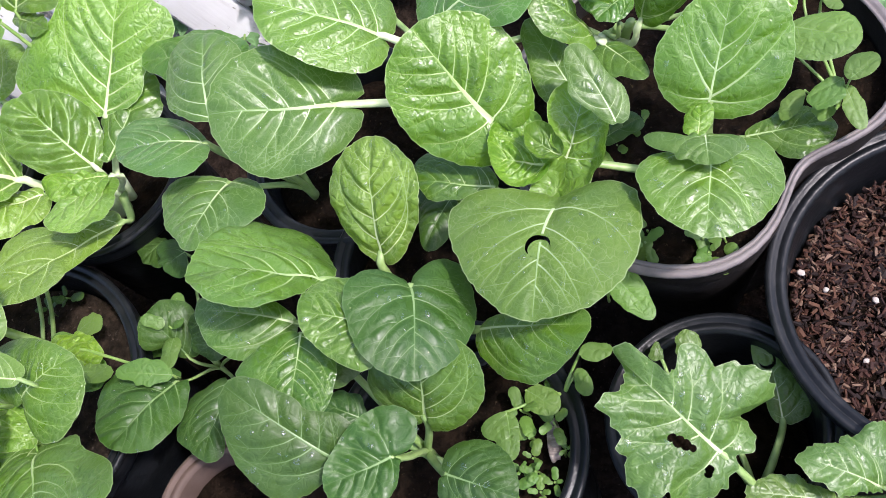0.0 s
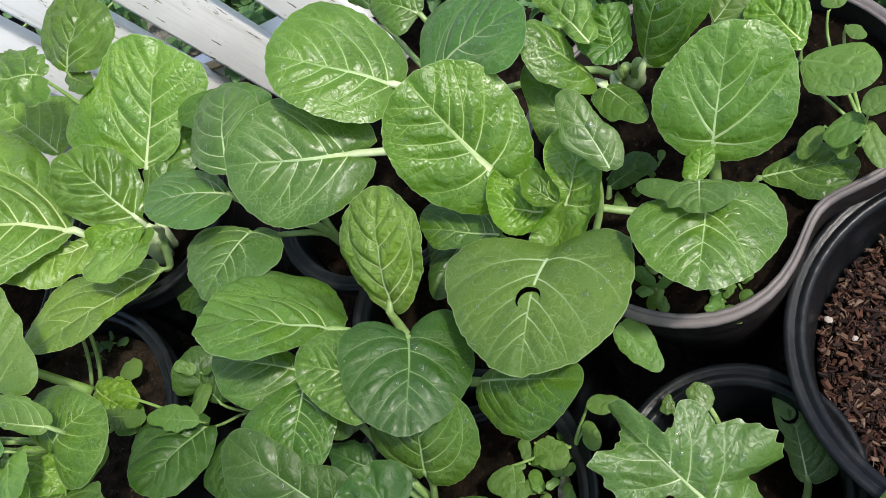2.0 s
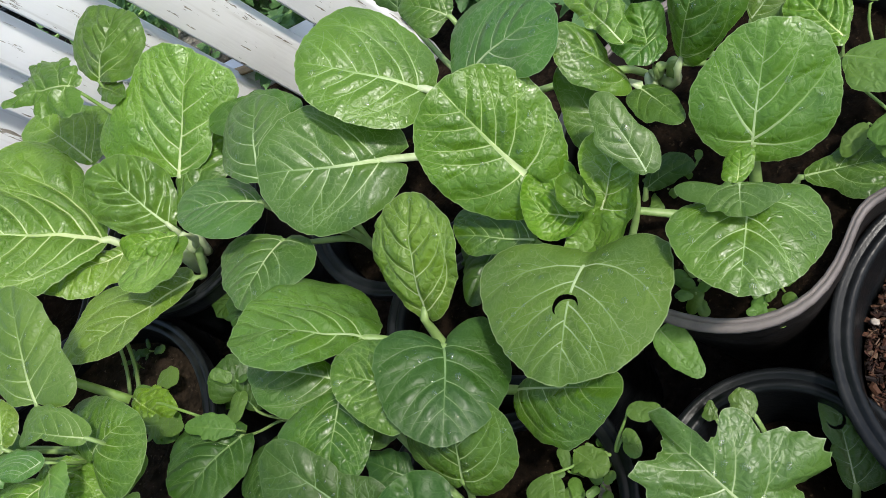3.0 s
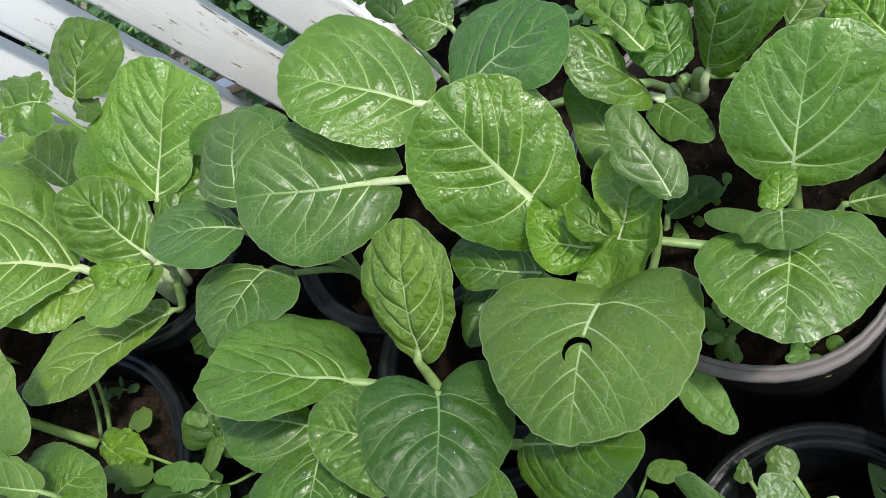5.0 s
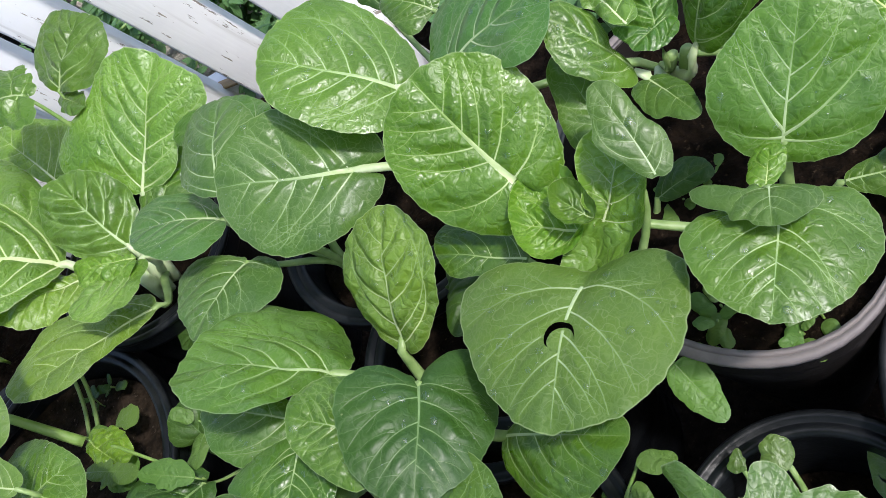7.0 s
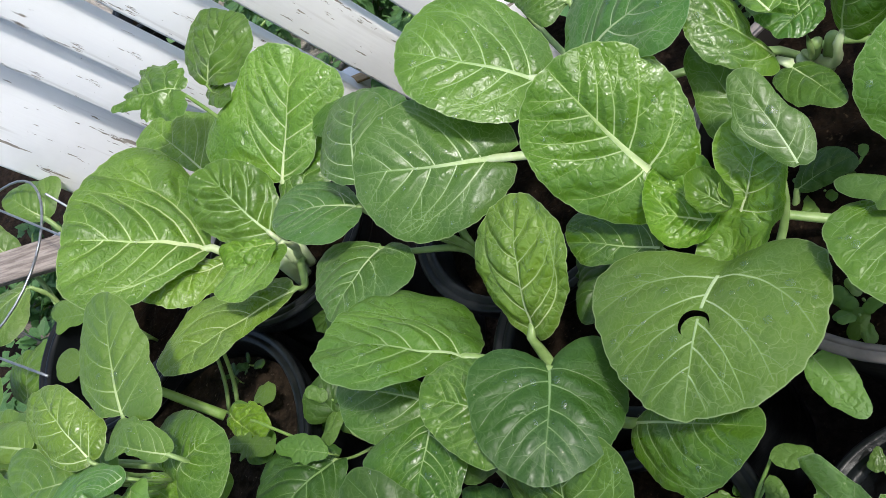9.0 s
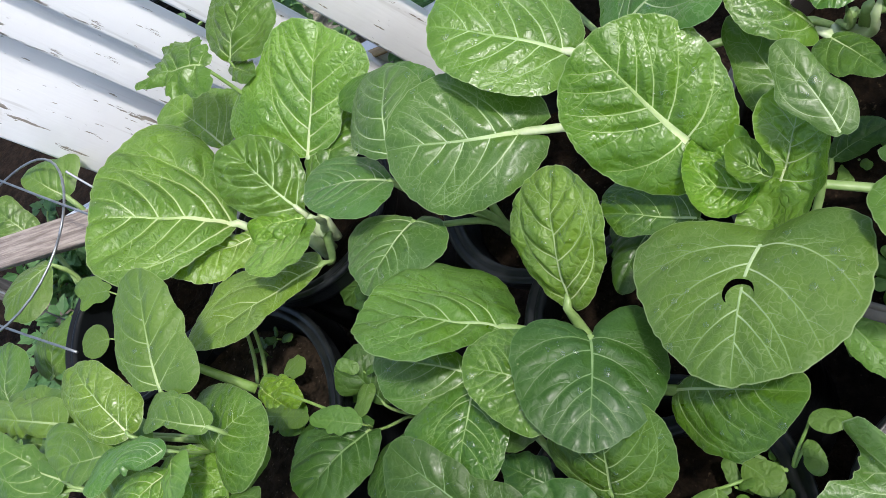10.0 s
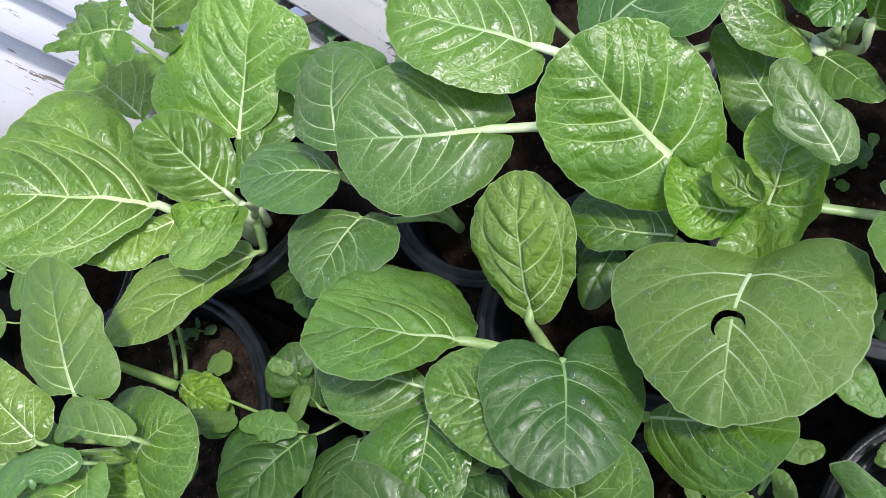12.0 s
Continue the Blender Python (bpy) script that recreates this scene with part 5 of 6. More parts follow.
leaf(plant_h, GREEN, (-0.5086, 0.1751, 0.3458), (-0.4858, 0.1053, 0.3693), (-0.10, 0.29, 0.95), (0.0393, -0.0014), (0.0468, -0.0004, -0.0009, -0.0019, 0.0156, -0.0024, 0.0005, -0.0055, -0.0006, -0.0003, -0.0007, 0.0012, -0.0027, 0.0012, -0.0006), root=(-0.565, 0.225, 0.255), stalk=0.0015, stalk_mat=STEM)
leaf(plant_h, SOFT, (-0.5475, 0.1972, 0.3352), (-0.4789, 0.2017, 0.3398), (-0.07, -0.00, 1.00), (0.0338, -0.0061), (0.0304, 0.0003, -0.0006, 0.0089, 0.0012, -0.0010, 0.0014, 0.0012, -0.0004, -0.0007, 0.0011, 0.0009, -0.0007, 0.0011, 0.0003), root=(-0.565, 0.225, 0.255), stalk=0.0015, stalk_mat=STEM)
leaf(plant_h, SOFT, (-0.6319, 0.2048, 0.3401), (-0.7739, 0.2160, 0.3499), (0.07, -0.01, 1.00), (0.0685, -0.0042), (0.0572, -0.0004, 0.0000, 0.0188, -0.0016, 0.0011, 0.0002, 0.0063, -0.0011, -0.0006, -0.0009, 0.0020, -0.0011, 0.0015, -0.0007), root=(-0.565, 0.225, 0.255), stalk=0.0015, stalk_mat=STEM)
leaf(plant_h, PALE, (-0.5764, 0.2019, 0.3520), (-0.5293, 0.1553, 0.3520), (0.02, 0.03, 1.00), (0.0378, 0.0022), (0.0367, 0.0002, 0.0001, 0.0042, 0.0065, -0.0001, -0.0009, -0.0001, 0.0012, 0.0002, 0.0004, -0.0005, 0.0007, 0.0004, -0.0001), root=(-0.565, 0.225, 0.255), pucker=1.8, stalk=0.0022)
leaf(plant_h, SOFT, (-0.6377, 0.2011, 0.3620), (-0.6409, 0.1509, 0.3600), (-0.01, -0.04, 1.00), (0.0256, 0.0106), (0.0362, 0.0001, -0.0001, -0.0065, -0.0008, 0.0008, -0.0006, 0.0007, 0.0000, -0.0008, 0.0003, -0.0004, -0.0001, -0.0005, 0.0010), root=(-0.565, 0.225, 0.255), pucker=1.2, stalk=0.0022)
leaf(plant_h, SOFT, (-0.7482, 0.2310, 0.3450), (-0.7926, 0.1937, 0.3450), (0.04, -0.05, 1.00), (0.0345, -0.0037), (0.0417, -0.0004, 0.0006, -0.0005, -0.0172, -0.0007, -0.0002, -0.0052, 0.0006, -0.0013, 0.0011, 0.0002, 0.0019, 0.0010, 0.0004), root=(-0.565, 0.225, 0.255), pucker=1.0, stalk=0.0022)

plant_i = thing("mustard_plant", (-0.700, 0.190, 0.245), "pale mustard plant at the edge of a black pot", "plant", "mustard plants")
leaf(plant_i, SOFT, (-0.7525, 0.2240, 0.3492), (-0.8399, 0.2570, 0.3572), (-0.03, -0.32, 0.95), (0.0423, -0.0086), (0.0388, 0.0006, 0.0002, 0.0123, 0.0128, -0.0007, -0.0007, 0.0008, 0.0057, 0.0009, -0.0011, -0.0008, 0.0022, 0.0001, 0.0003), root=(-0.700, 0.190, 0.255), stalk=0.0015, stalk_mat=STEM)
leaf(plant_i, SOFT, (-0.6860, 0.1714, 0.3639), (-0.7818, 0.2079, 0.3981), (0.31, -0.09, 0.95), (0.0499, 0.0135), (0.0394, -0.0016, 0.0012, 0.0099, -0.0049, 0.0031, -0.0055, 0.0016, -0.0005, 0.0010, -0.0056, -0.0000, -0.0011, -0.0000, -0.0033), root=(-0.700, 0.190, 0.255), stalk=0.0015, stalk_mat=STEM)
leaf(plant_i, SOFT, (-0.6503, 0.1360, 0.3606), (-0.7082, 0.1165, 0.3795), (0.28, 0.10, 0.96), (0.0320, 0.0049), (0.0305, 0.0003, -0.0000, 0.0086, -0.0037, -0.0006, 0.0003, 0.0016, -0.0022, -0.0002, 0.0012, -0.0004, -0.0004, 0.0002, -0.0003), root=(-0.700, 0.190, 0.255), stalk=0.0015, stalk_mat=STEM)

plant_j = thing("mustard_plant", (-1.000, 0.420, 0.100), "light green leafy plants growing behind the wire hoop", "plant", "mustard plants")
leaf(plant_j, SOFT, (-0.9903, 0.2927, 0.2716), (-0.9631, 0.3541, 0.3085), (-0.23, -0.42, 0.88), (0.0348, 0.0106), (0.0462, 0.0004, 0.0002, -0.0067, -0.0133, 0.0001, 0.0012, -0.0032, 0.0022, 0.0007, -0.0000, 0.0016, 0.0002, 0.0002, -0.0006), root=(-1.000, 0.420, 0.110))
leaf(plant_j, SOFT, (-0.9710, 0.5636, 0.3005), (-1.0366, 0.5972, 0.3296), (0.33, -0.17, 0.93), (0.0348, -0.0133), (0.0364, -0.0006, 0.0001, 0.0036, 0.0063, 0.0019, 0.0028, -0.0004, -0.0005, -0.0016, 0.0009, -0.0001, 0.0004, -0.0004, 0.0000), root=(-1.000, 0.420, 0.110))
leaf(plant_j, SOFT, (-1.0960, 0.5461, 0.2608), (-1.1422, 0.5787, 0.2993), (0.46, -0.33, 0.83), (0.0230, 0.0122), (0.0412, -0.0009, -0.0002, -0.0022, -0.0064, 0.0009, -0.0047, -0.0021, -0.0001, -0.0021, 0.0011, -0.0012, 0.0011, -0.0011, 0.0004), root=(-1.000, 0.420, 0.110))
leaf(plant_j, SOFT, (-0.9858, 0.4767, 0.2802), (-1.0352, 0.4156, 0.2898), (0.08, 0.09, 0.99), (0.0439, 0.0036), (0.0456, -0.0002, -0.0000, -0.0045, 0.0001, -0.0020, -0.0004, 0.0006, 0.0013, 0.0004, 0.0006, -0.0001, 0.0008, 0.0005, 0.0012), root=(-1.000, 0.420, 0.110))
leaf(plant_j, SOFT, (-0.9704, 0.3342, 0.2409), (-0.9410, 0.3985, 0.2691), (-0.17, -0.33, 0.93), (0.0331, 0.0079), (0.0431, -0.0004, -0.0007, -0.0039, -0.0121, 0.0018, -0.0014, -0.0009, -0.0007, -0.0018, -0.0018, -0.0004, -0.0007, -0.0006, -0.0002), root=(-1.000, 0.420, 0.110))

plant_s = thing("mustard_seedling", (-0.420, 0.265, 0.200), "small dark green mustard seedling with puckered leaves tinted as shaded", "seedling")
leaf(plant_s, SHADED, (-0.4324, 0.2385, 0.2727), (-0.4712, 0.1773, 0.2993), (0.18, 0.29, 0.94), (0.0350, -0.0086), (0.0434, -0.0001, 0.0000, -0.0004, 0.0023, -0.0002, 0.0026, 0.0003, -0.0012, -0.0004, 0.0001, 0.0001, -0.0003, 0.0001, 0.0002), root=(-0.420, 0.265, 0.210), wet=1.0, stalk=0.0016, pucker=1.8)
leaf(plant_s, SHADED, (-0.3850, 0.2366, 0.2651), (-0.3999, 0.1677, 0.2699), (0.01, 0.07, 1.00), (0.0378, -0.0105), (0.0276, 0.0005, -0.0020, 0.0070, 0.0038, -0.0035, 0.0035, -0.0007, -0.0005, -0.0018, 0.0012, -0.0001, -0.0014, 0.0005, 0.0005), root=(-0.420, 0.265, 0.210), wet=1.0, stalk=0.0016)
leaf(plant_s, SHADED, (-0.4343, 0.2648, 0.2517), (-0.4633, 0.2974, 0.2834), (0.38, -0.45, 0.81), (0.0297, -0.0075), (0.0277, 0.0004, -0.0006, 0.0021, 0.0029, -0.0032, -0.0005, 0.0010, -0.0014, 0.0003, 0.0007, -0.0005, 0.0001, -0.0004, -0.0007), root=(-0.420, 0.265, 0.210), stalk=0.0016)
leaf(plant_s, SHADED, (-0.3794, 0.2716, 0.2706), (-0.4186, 0.2886, 0.2794), (0.18, -0.08, 0.98), (0.0217, 0.0014), (0.0237, -0.0001, 0.0000, 0.0011, -0.0016, 0.0007, -0.0009, -0.0001, -0.0007, 0.0002, -0.0001, 0.0013, -0.0003, -0.0002, -0.0000), root=(-0.420, 0.265, 0.210), stalk=0.0016)
leaf(plant_s, SHADED, (-0.4358, 0.3599, 0.2815), (-0.4519, 0.3387, 0.2885), (0.13, 0.22, 0.97), (0.0107, -0.0042), (0.0176, -0.0001, -0.0001, -0.0051, 0.0045, -0.0002, -0.0001, 0.0002, -0.0020, 0.0005, -0.0003, -0.0006, 0.0006, -0.0005, 0.0006), root=(-0.420, 0.265, 0.210), stalk=0.0016)
leaf(plant_s, SHADED, (-0.4721, 0.3862, 0.2600), (-0.4951, 0.3685, 0.2600), (-0.00, 0.00, 1.00), (0.0147, 0.0009), (0.0175, -0.0001, -0.0000, -0.0025, -0.0016, -0.0002, -0.0004, 0.0003, 0.0006, 0.0002, 0.0002, 0.0005, 0.0008, -0.0000, -0.0003), root=(-0.420, 0.265, 0.210), stalk=0.0016)
leaf(plant_s, SHADED, (-0.4746, 0.3123, 0.2492), (-0.4899, 0.2753, 0.2408), (-0.09, -0.19, 0.98), (0.0193, 0.0009), (0.0245, 0.0001, 0.0000, -0.0047, -0.0010, 0.0004, -0.0000, 0.0007, -0.0005, -0.0004, 0.0002, -0.0004, 0.0006, 0.0005, 0.0001), root=(-0.420, 0.265, 0.210), stalk=0.0016)

plant_k = thing("kale_plant", (0.040, 0.120, 0.200), "kale plant with ragged slug-eaten leaves", "plant")
leaf(plant_k, KALE, (0.0182, 0.1289, 0.3350), (-0.0414, 0.1877, 0.3850), (0.31, -0.41, 0.86), (0.0337, 0.0015), (0.0551, -0.0004, 0.0006, -0.0013, 0.0013, 0.0052, 0.0032, 0.0010, -0.0014, -0.0008, 0.0015, 0.0007, -0.0008, 0.0034, -0.0020, 0.0006, -0.0025, 0.0009, -0.0020, -0.0007, -0.0030, 0.0002, -0.0003, 0.0012, -0.0005, -0.0005, -0.0007), root=(0.040, 0.120, 0.210), jag=0.12, ruffle=0.16, rings=60, seg=220, wet=1.2, flat=True, stalk=0.003, pucker=1.3, notch=False, dome=0.2, rib=0.8, holes=((0.0348, 0.0151, 0.0030), (0.0298, 0.0139, 0.0040), (0.0248, 0.0123, 0.0036), (0.0201, 0.0109, 0.0024), (0.0019, 0.0133, 0.0030), (0.0005, 0.0159, 0.0026)))
leaf(plant_k, KALE, (0.1204, 0.1075, 0.3010), (0.0597, 0.1304, 0.3290), (0.37, -0.14, 0.92), (0.0285, -0.0100), (0.0282, -0.0011, 0.0009, 0.0029, 0.0090, 0.0024, 0.0018, -0.0006, 0.0008, 0.0001, 0.0018, -0.0005, 0.0011, 0.0005, 0.0008), root=(0.040, 0.120, 0.210), jag=0.10, ruffle=0.1, stalk=0.003)
leaf(plant_k, KALE, (0.0840, 0.1040, 0.2909), (0.0282, 0.1110, 0.3091), (0.31, -0.04, 0.95), (0.0299, 0.0018), (0.0228, 0.0003, -0.0001, 0.0069, 0.0012, -0.0008, 0.0004, 0.0014, 0.0005, -0.0006, -0.0008, 0.0007, 0.0006, -0.0001, -0.0004), root=(0.040, 0.120, 0.210), stalk=0.003, jag=0.06)
leaf(plant_k, KALE, (0.0637, 0.1678, 0.2556), (0.0586, 0.2358, 0.2745), (0.02, -0.27, 0.96), (0.0299, -0.0040), (0.0225, -0.0012, -0.0004, 0.0091, 0.0044, 0.0014, 0.0021, 0.0018, 0.0021, 0.0011, 0.0018, 0.0012, 0.0002, 0.0009, 0.0007), root=(0.040, 0.120, 0.210), hole=(0.045, 0.002, 0.006), stalk=0.003)
leaf(plant_k, KALE, (0.0104, 0.2086, 0.3021), (-0.0010, 0.2250, 0.3079), (0.17, -0.22, 0.96), (0.0101, 0.0010), (0.0102, 0.0000, -0.0000, -0.0000, -0.0010, 0.0004, 0.0000, 0.0001, 0.0001, 0.0000, 0.0001, -0.0002, 0.0001, -0.0003, -0.0001), root=(0.040, 0.120, 0.210), stalk=0.002)
leaf(plant_k, KALE, (-0.0157, 0.2108, 0.2933), (-0.0196, 0.2232, 0.2967), (0.07, -0.24, 0.97), (0.0060, 0.0018), (0.0058, -0.0001, 0.0000, 0.0005, -0.0008, 0.0003, -0.0007, 0.0000, -0.0001, -0.0001, -0.0002, -0.0004, -0.0001, 0.0000, -0.0000), root=(0.040, 0.120, 0.210), stalk=0.0016)

weed_a = thing("weed", (-0.050, 0.262, 0.280), "broad-leaved green weed beside the mustard", "weed", "weeds")
leaf(weed_a, WEED, (-0.0423, 0.2656, 0.3330), (-0.0153, 0.2302, 0.3220), (0.13, -0.20, 0.97), (0.0196, 0.0002), (0.0159, -0.0005, -0.0001, 0.0045, -0.0008, 0.0013, -0.0001, 0.0008, -0.0002, 0.0010, -0.0001, 0.0003, 0.0001, 0.0004, -0.0002), root=(-0.050, 0.262, 0.290), stalk=0.0012, rings=18, seg=60, stalk_mat=STEM, pucker=0.45, dome=0.15)

weed_b = thing("weed", (0.135, 0.390, 0.300), "bright green basil-like weed at the pot rim", "weed", "weeds")
leaf(weed_b, WEED, (0.1004, 0.4294, 0.3720), (0.1468, 0.4022, 0.3760), (-0.11, -0.04, 0.99), (0.0278, -0.0020), (0.0232, 0.0000, -0.0000, 0.0020, 0.0017, -0.0002, 0.0002, 0.0005, -0.0006, -0.0001, 0.0003, 0.0004, -0.0001, -0.0002, -0.0000), root=(0.135, 0.390, 0.310), stalk=0.0012, rings=18, seg=60, stalk_mat=STEM, pucker=0.6, dome=0.2)
leaf(weed_b, WEED, (0.1322, 0.3788, 0.3600), (0.1392, 0.3433, 0.3520), (0.06, -0.21, 0.98), (0.0188, 0.0007), (0.0108, 0.0000, -0.0001, 0.0042, -0.0006, 0.0001, 0.0002, 0.0016, -0.0005, -0.0002, 0.0002, 0.0006, -0.0002, -0.0000, 0.0001), root=(0.135, 0.390, 0.310), stalk=0.0012, rings=18, seg=60, stalk_mat=STEM, pucker=0.6, dome=0.2)
leaf(weed_b, WEED, (0.1318, 0.3830, 0.3620), (0.1063, 0.3734, 0.3580), (-0.17, 0.04, 0.98), (0.0145, 0.0049), (0.0127, 0.0000, 0.0001, 0.0014, 0.0009, 0.0004, -0.0006, -0.0003, 0.0002, 0.0001, -0.0002, -0.0002, -0.0001, -0.0001, -0.0002), root=(0.135, 0.390, 0.310), stalk=0.0012, rings=18, seg=60, stalk_mat=STEM, pucker=0.6, dome=0.2)
leaf(weed_b, WEED, (0.1098, 0.3914, 0.3420), (0.0894, 0.3722, 0.3380), (-0.15, -0.04, 0.99), (0.0149, -0.0003), (0.0098, 0.0000, -0.0001, 0.0029, 0.0008, -0.0002, 0.0002, 0.0007, 0.0005, -0.0000, -0.0000, 0.0002, 0.0001, -0.0002, 0.0001), root=(0.135, 0.390, 0.310), stalk=0.0012, rings=18, seg=60, stalk_mat=STEM, pucker=0.6, dome=0.2)
leaf(weed_b, WEED, (0.1344, 0.3755, 0.3718), (0.1548, 0.3851, 0.3782), (-0.26, -0.09, 0.96), (0.0107, 0.0029), (0.0109, 0.0000, 0.0000, 0.0013, -0.0004, -0.0001, -0.0004, 0.0003, 0.0001), root=(0.135, 0.390, 0.310), stalk=0.0012, rings=12, seg=40, stalk_mat=STEM, pucker=0.6, dome=0.2)
leaf(weed_b, WEED, (0.1255, 0.4828, 0.3513), (0.1398, 0.4917, 0.3537), (-0.13, -0.06, 0.99), (0.0083, 0.0031), (0.0078, 0.0000, -0.0001, 0.0002, -0.0011, 0.0004, 0.0003, -0.0000, 0.0001), root=(0.135, 0.390, 0.310), stalk=0.0012, rings=12, seg=40, stalk_mat=STEM, pucker=0.6, dome=0.2)
leaf(weed_b, WEED, (0.1350, 0.4676, 0.3500), (0.1461, 0.4529, 0.3500), (-0.00, 0.00, 1.00), (0.0096, -0.0005), (0.0068, -0.0000, 0.0000, 0.0015, -0.0003, 0.0001, -0.0001, 0.0004, 0.0002), root=(0.135, 0.390, 0.310), stalk=0.0012, rings=12, seg=40, stalk_mat=STEM, pucker=0.6, dome=0.2)
leaf(weed_b, WEED, (0.1259, 0.3717, 0.3435), (0.1143, 0.3629, 0.3415), (-0.12, -0.07, 0.99), (0.0076, -0.0025), (0.0068, 0.0001, 0.0001, -0.0002, -0.0010, -0.0006, 0.0011, 0.0001, 0.0003), root=(0.135, 0.390, 0.310), stalk=0.0012, rings=12, seg=40, stalk_mat=STEM, pucker=0.6, dome=0.2)

weed_c = thing("weed", (-0.090, 0.195, 0.265), "small weed with soft oval leaves", "weed", "weeds")
leaf(weed_c, WEED, (-0.0734, 0.2157, 0.3100), (-0.0491, 0.2176, 0.3100), (0.00, 0.00, 1.00), (0.0119, -0.0007), (0.0094, -0.0001, -0.0001, 0.0023, -0.0005, 0.0004, 0.0002, 0.0005, 0.0000), root=(-0.090, 0.195, 0.275), stalk=0.0012, rings=12, seg=40, stalk_mat=STEM, pucker=0.6, dome=0.2)
leaf(weed_c, WEED, (-0.0767, 0.2075, 0.3000), (-0.0687, 0.1862, 0.3000), (-0.00, 0.00, 1.00), (0.0114, -0.0006), (0.0084, 0.0001, 0.0000, 0.0023, -0.0004, -0.0003, 0.0001, 0.0005, 0.0000), root=(-0.090, 0.195, 0.275), stalk=0.0012, rings=12, seg=40, stalk_mat=STEM, pucker=0.6, dome=0.2)
leaf(weed_c, WEED, (-0.1181, 0.1975, 0.2900), (-0.0934, 0.1790, 0.2900), (0.00, -0.00, 1.00), (0.0156, 0.0002), (0.0127, 0.0000, -0.0000, 0.0017, 0.0005, -0.0002, 0.0000, 0.0003, -0.0002), root=(-0.090, 0.195, 0.275), stalk=0.0012, rings=12, seg=40, stalk_mat=STEM, pucker=0.6, dome=0.2)
leaf(weed_c, WEED, (-0.1318, 0.1794, 0.3000), (-0.1277, 0.1401, 0.3000), (-0.00, 0.00, 1.00), (0.0163, -0.0041), (0.0149, -0.0006, 0.0003, 0.0027, 0.0021, 0.0023, 0.0016, 0.0007, -0.0002), root=(-0.090, 0.195, 0.275), stalk=0.0012, rings=12, seg=40, stalk_mat=STEM, pucker=0.6, dome=0.2)

weed_e = thing("weed", (-0.770, 0.400, 0.215), "grey-green weed with soft lobed leaves", "weed", "weeds")
leaf(weed_e, WEED, (-0.8618, 0.4257, 0.2702), (-0.9144, 0.4229, 0.2748), (0.09, 0.01, 1.00), (0.0260, -0.0037), (0.0252, 0.0005, 0.0002, 0.0041, -0.0046, -0.0027, -0.0009, 0.0014, -0.0042), root=(-0.770, 0.400, 0.225), stalk=0.0012, rings=12, seg=40, stalk_mat=STEM, pucker=0.6, dome=0.2)
leaf(weed_e, WEED, (-0.8281, 0.3614, 0.2704), (-0.8657, 0.3528, 0.2746), (0.11, 0.03, 0.99), (0.0223, -0.0029), (0.0217, -0.0000, 0.0000, -0.0011, -0.0034, -0.0003, -0.0000, -0.0005, 0.0002), root=(-0.770, 0.400, 0.225), stalk=0.0012, rings=12, seg=40, stalk_mat=STEM, pucker=0.6, dome=0.2)
leaf(weed_e, WEED, (-0.8268, 0.4250, 0.2700), (-0.8213, 0.3747, 0.2700), (-0.00, -0.00, 1.00), (0.0236, -0.0007), (0.0203, -0.0004, 0.0000, 0.0058, 0.0019, 0.0009, 0.0003, 0.0011, 0.0015), root=(-0.770, 0.400, 0.225), stalk=0.0012, rings=12, seg=40, stalk_mat=STEM, pucker=0.6, dome=0.2)

weed_d = thing("weed", (-0.550, 0.280, 0.250), "small round-leaved weed in the black pot", "weed", "weeds")
leaf(weed_d, WEED, (-0.5713, 0.2916, 0.2697), (-0.5325, 0.2670, 0.2653), (0.08, -0.05, 1.00), (0.0202, 0.0021), (0.0166, 0.0001, 0.0002, 0.0053, 0.0003, -0.0006, -0.0005, 0.0015, 0.0002), root=(-0.550, 0.280, 0.260), stalk=0.0012, rings=12, seg=40, stalk_mat=STEM, pucker=0.6, dome=0.2)
leaf(weed_d, WEED, (-0.5489, 0.2659, 0.2650), (-0.5091, 0.2380, 0.2650), (0.00, -0.00, 1.00), (0.0224, 0.0021), (0.0186, 0.0001, -0.0001, 0.0021, 0.0009, -0.0010, 0.0001, 0.0012, -0.0004), root=(-0.550, 0.280, 0.260), stalk=0.0012, rings=12, seg=40, stalk_mat=STEM, pucker=0.6, dome=0.2)
leaf(weed_d, YOUNG, (-0.5735, 0.2866, 0.2753), (-0.5089, 0.2529, 0.2847), (-0.11, 0.06, 0.99), (0.0390, 0.0053), (0.0240, 0.0003, 0.0002, 0.0088, 0.0012, -0.0004, -0.0006, 0.0024, 0.0006, -0.0006, -0.0005, 0.0016, 0.0003, -0.0001, -0.0004), root=(-0.550, 0.280, 0.260), pucker=3.0, ruffle=0.12, stalk=0.0016, stalk_mat=STEM)
leaf(weed_d, WEED, (-0.5542, 0.2997, 0.2607), (-0.5312, 0.3149, 0.2643), (-0.11, -0.06, 0.99), (0.0154, -0.0034), (0.0130, 0.0001, 0.0000, 0.0008, -0.0021, -0.0001, 0.0005, -0.0003, -0.0003, -0.0002, 0.0003, 0.0005, -0.0004, 0.0002, -0.0000), root=(-0.550, 0.280, 0.260), stalk=0.0013, stalk_mat=STEM, rings=14, seg=44, pucker=0.6, dome=0.2)
leaf(weed_d, WEED, (-0.5559, 0.2524, 0.2803), (-0.4855, 0.2466, 0.2897), (-0.13, 0.01, 0.99), (0.0356, -0.0009), (0.0179, -0.0001, -0.0011, 0.0101, -0.0017, 0.0007, 0.0009, 0.0044, -0.0011, -0.0006, 0.0005, 0.0035, -0.0010, -0.0004, -0.0000), root=(-0.550, 0.280, 0.260), stalk=0.0013, stalk_mat=STEM, rings=14, seg=44, pucker=0.6, dome=0.2)
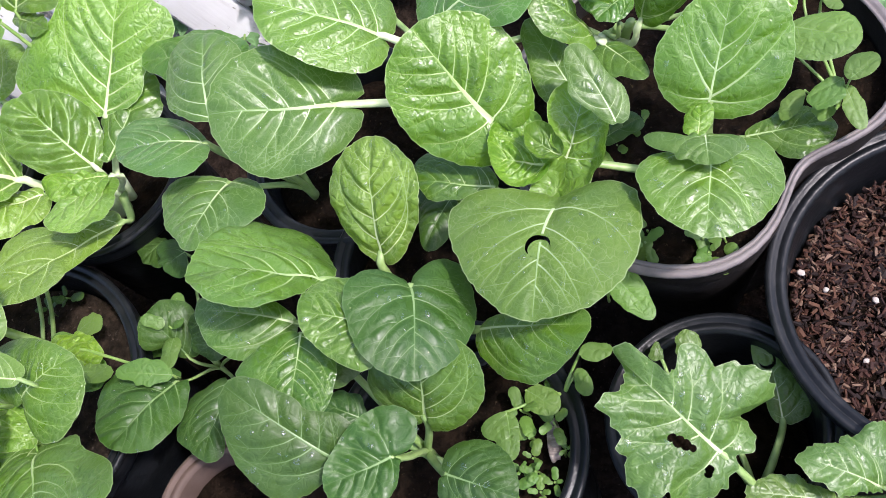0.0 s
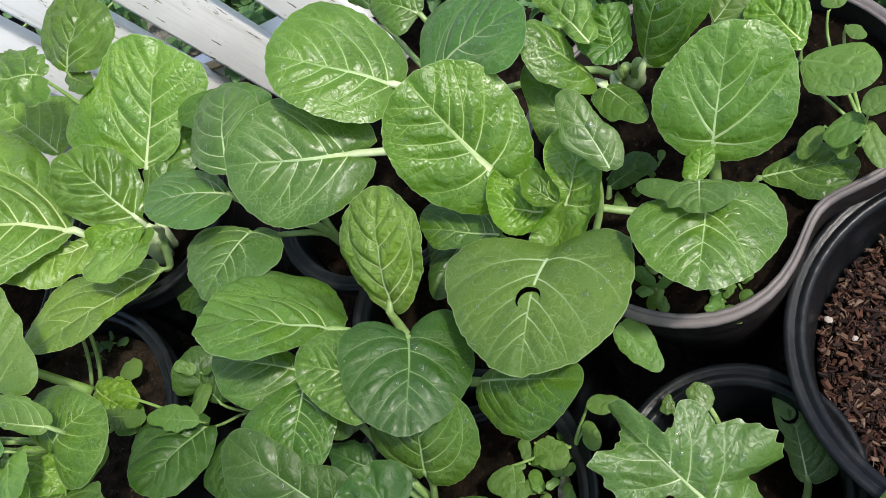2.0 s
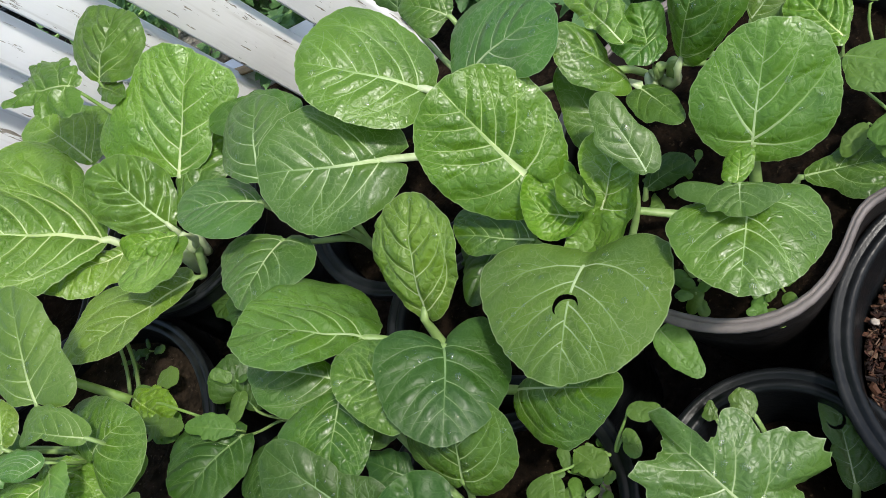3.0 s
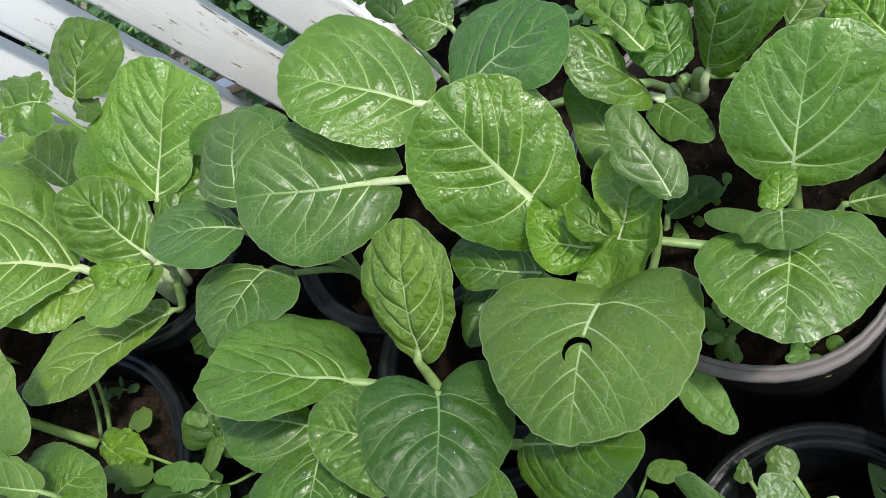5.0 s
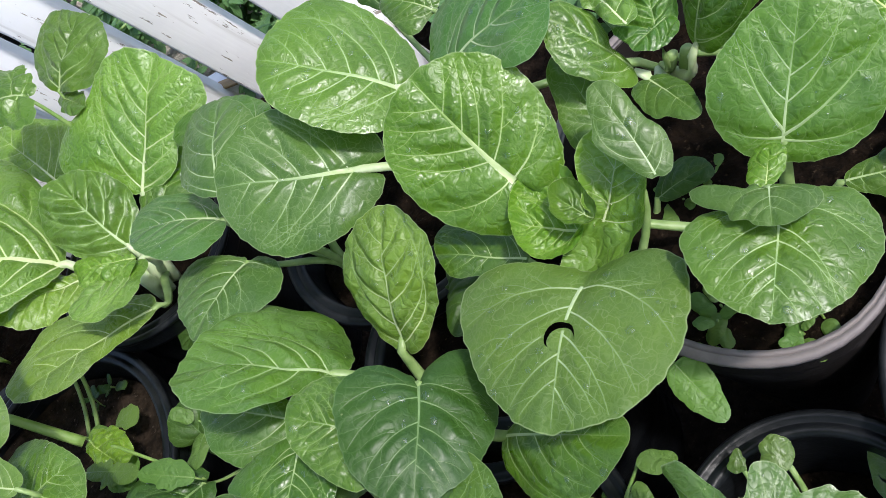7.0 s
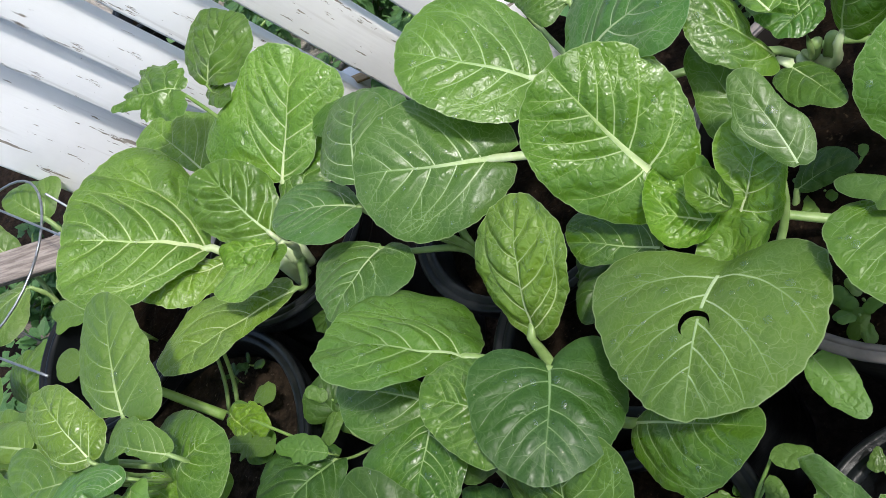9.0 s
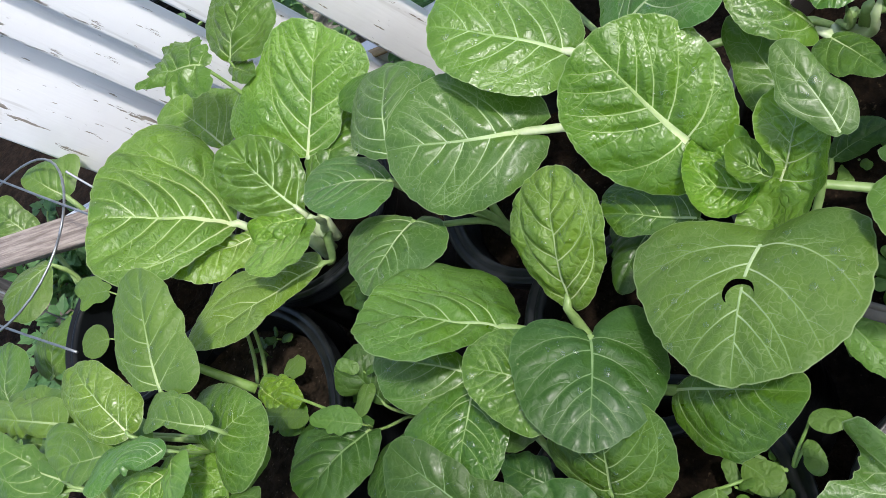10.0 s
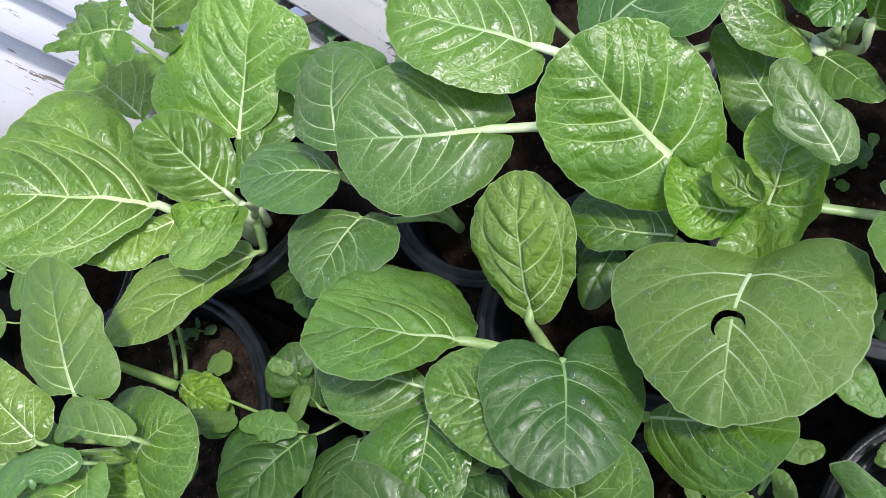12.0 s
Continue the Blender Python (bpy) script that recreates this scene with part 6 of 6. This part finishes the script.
leaf(weed_d, WEED, (-0.4240, 0.2368, 0.2905), (-0.4742, 0.2413, 0.2996), (0.18, -0.02, 0.98), (0.0255, -0.0013), (0.0167, -0.0002, -0.0001, 0.0059, -0.0004, 0.0004, 0.0001, 0.0021, 0.0002, 0.0005, 0.0006, 0.0011, -0.0000, -0.0002, 0.0009), root=(-0.550, 0.280, 0.260), stalk=0.0013, stalk_mat=STEM, rings=14, seg=44, pucker=0.6, dome=0.2)


# ---- seedlings and loose bits on the soil ----
for i, (x, y) in enumerate(((-0.015, 0.295), (-0.025, 0.282), (0.022, 0.294), (0.030, 0.284), (0.042, 0.288), (-0.029, 0.380), (-0.022, 0.398), (-0.040, 0.390), (-0.010, 0.304))):
    sprout(x, y, 0.302, 0.018, 100 + i, tall=0.9, tone=WEED)
for i, (x, y) in enumerate(((-0.118, 0.167), (-0.115, 0.141), (-0.099, 0.170), (-0.126, 0.142), (-0.108, 0.201), (-0.134, 0.159), (-0.103, 0.132), (-0.118, 0.152), (-0.128, 0.130), (-0.095, 0.152), (-0.110, 0.120), (-0.120, 0.185), (-0.100, 0.188))):
    sprout(x, y, 0.262, 0.0085 + 0.004 * (i % 3), 140 + i, tall=1.3, tone=WEED)
for i, (x, y) in enumerate(((-0.580, 0.345), (-0.600, 0.330))):
    sprout(x, y, 0.240, 0.016, 170 + i, tall=0.8)
sprout(-0.445, 0.285, 0.235, 0.030, 190, "weed", "bright yellow-green weed sprout beside the black pot", 1.2, WEED)


def lump(name, place, size, material, label, category, group="", seed=1):
    """A small rounded lump with an uneven skin."""
    bm = bmesh.new()
    bmesh.ops.create_icosphere(bm, subdivisions=3, radius=1.0)
    for v in bm.verts:
        v.co *= 1 + 0.25 * noise.noise(v.co * 1.7 + Vector((seed, 0, 0))) + 0.08 * noise.noise(v.co * 5 + Vector((seed, 3, 0)))
    bmesh.ops.scale(bm, vec=size, verts=bm.verts)
    bmesh.ops.rotate(bm, cent=(0, 0, 0), matrix=Matrix.Rotation(seed * 1.3, 3, "Z"), verts=bm.verts)
    bmesh.ops.translate(bm, vec=place, verts=bm.verts)
    return tagged(part(name, bm, material), label, category, group)


for i, (x, y, r) in enumerate(((0.093, 0.278, 0.0026), (0.108, 0.262, 0.0020), (0.140, 0.250, 0.0022), (0.125, 0.205, 0.0018), (0.160, 0.300, 0.0021), (0.185, 0.215, 0.0019))):
    lump("pebble", (x, y, 0.2665), (r * 1.2, r, r * 0.75), STONE, "small pale pebble lying in the bark mulch", "pebble", "pebbles", i + 2)
lump("wood_chip", (-0.1015, 0.163, 0.268), (0.0055, 0.016, 0.0035), GREYWOOD, "brown splinter of wood on the soil", "wood chip", seed=0)


def scrap():
    """A crumpled bit of clear plastic sheet between the pots."""
    verts, faces = [], []
    n = 12
    for i in range(n):
        for j in range(n):
            x, y = -0.445 + 0.055 * i / (n - 1), 0.165 + 0.05 * j / (n - 1)
            verts.append((x, y, 0.150 + 0.016 * noise.noise(Vector((x * 60, y * 60, 1))) + 0.006 * noise.noise(Vector((x * 170, y * 170, 4)))))
    faces = [(i * n + j, (i + 1) * n + j, (i + 1) * n + j + 1, i * n + j + 1) for i in range(n - 1) for j in range(n - 1)]
    ob = mesh_object("plastic_scrap", verts, faces, FILM)
    mod = ob.modifiers.new("thick", "SOLIDIFY")
    mod.thickness = 0.0008
    return tagged(ob, "crumpled pale plastic scrap caught between the pots", "plastic scrap")


scrap()


def bare_stalk(plant, a, b, r, material, sag=0.0):
    """A leaf stalk whose blade is hidden under its neighbours."""
    a, b = Vector(a), Vector(b)
    line = [a.lerp(b, i / 8) - Vector((0, 0, sag * math.sin(math.pi * i / 8))) for i in range(9)]
    v, f = tube(line, [r * (1.0 + 0.25 * i / 8) for i in range(9)], 10, 0.75)
    return mesh_object("stalk", v, f, material, plant)


bare_stalk(plant_f, (-0.066, 0.356, 0.350), (0.022, 0.345, 0.318), 0.0030, STALK)
bare_stalk(plant_h, (-0.577, 0.345, 0.312), (-0.612, 0.303, 0.236), 0.0022, STALK, 0.006)
bare_stalk(plant_h, (-0.565, 0.343, 0.312), (-0.600, 0.304, 0.236), 0.0024, STALK, 0.006)
bare_stalk(plant_h, (-0.600, 0.288, 0.335), (-0.566, 0.280, 0.280), 0.0040, STEM, 0.002)
bare_stalk(plant_g, (-0.017, 0.445, 0.385), (-0.030, 0.467, 0.335), 0.0042, STALK)
bare_stalk(plant_g, (-0.008, 0.447, 0.385), (-0.019, 0.463, 0.335), 0.0042, STALK)
bare_stalk(plant_d, (-0.519, 0.440, 0.300), (-0.522, 0.429, 0.262), 0.0060, WHITE)
bare_stalk(plant_d, (-0.515, 0.449, 0.290), (-0.519, 0.441, 0.262), 0.0065, WHITE)
bare_stalk(plant_d, (-0.520, 0.423, 0.300), (-0.524, 0.424, 0.262), 0.0060, WHITE)
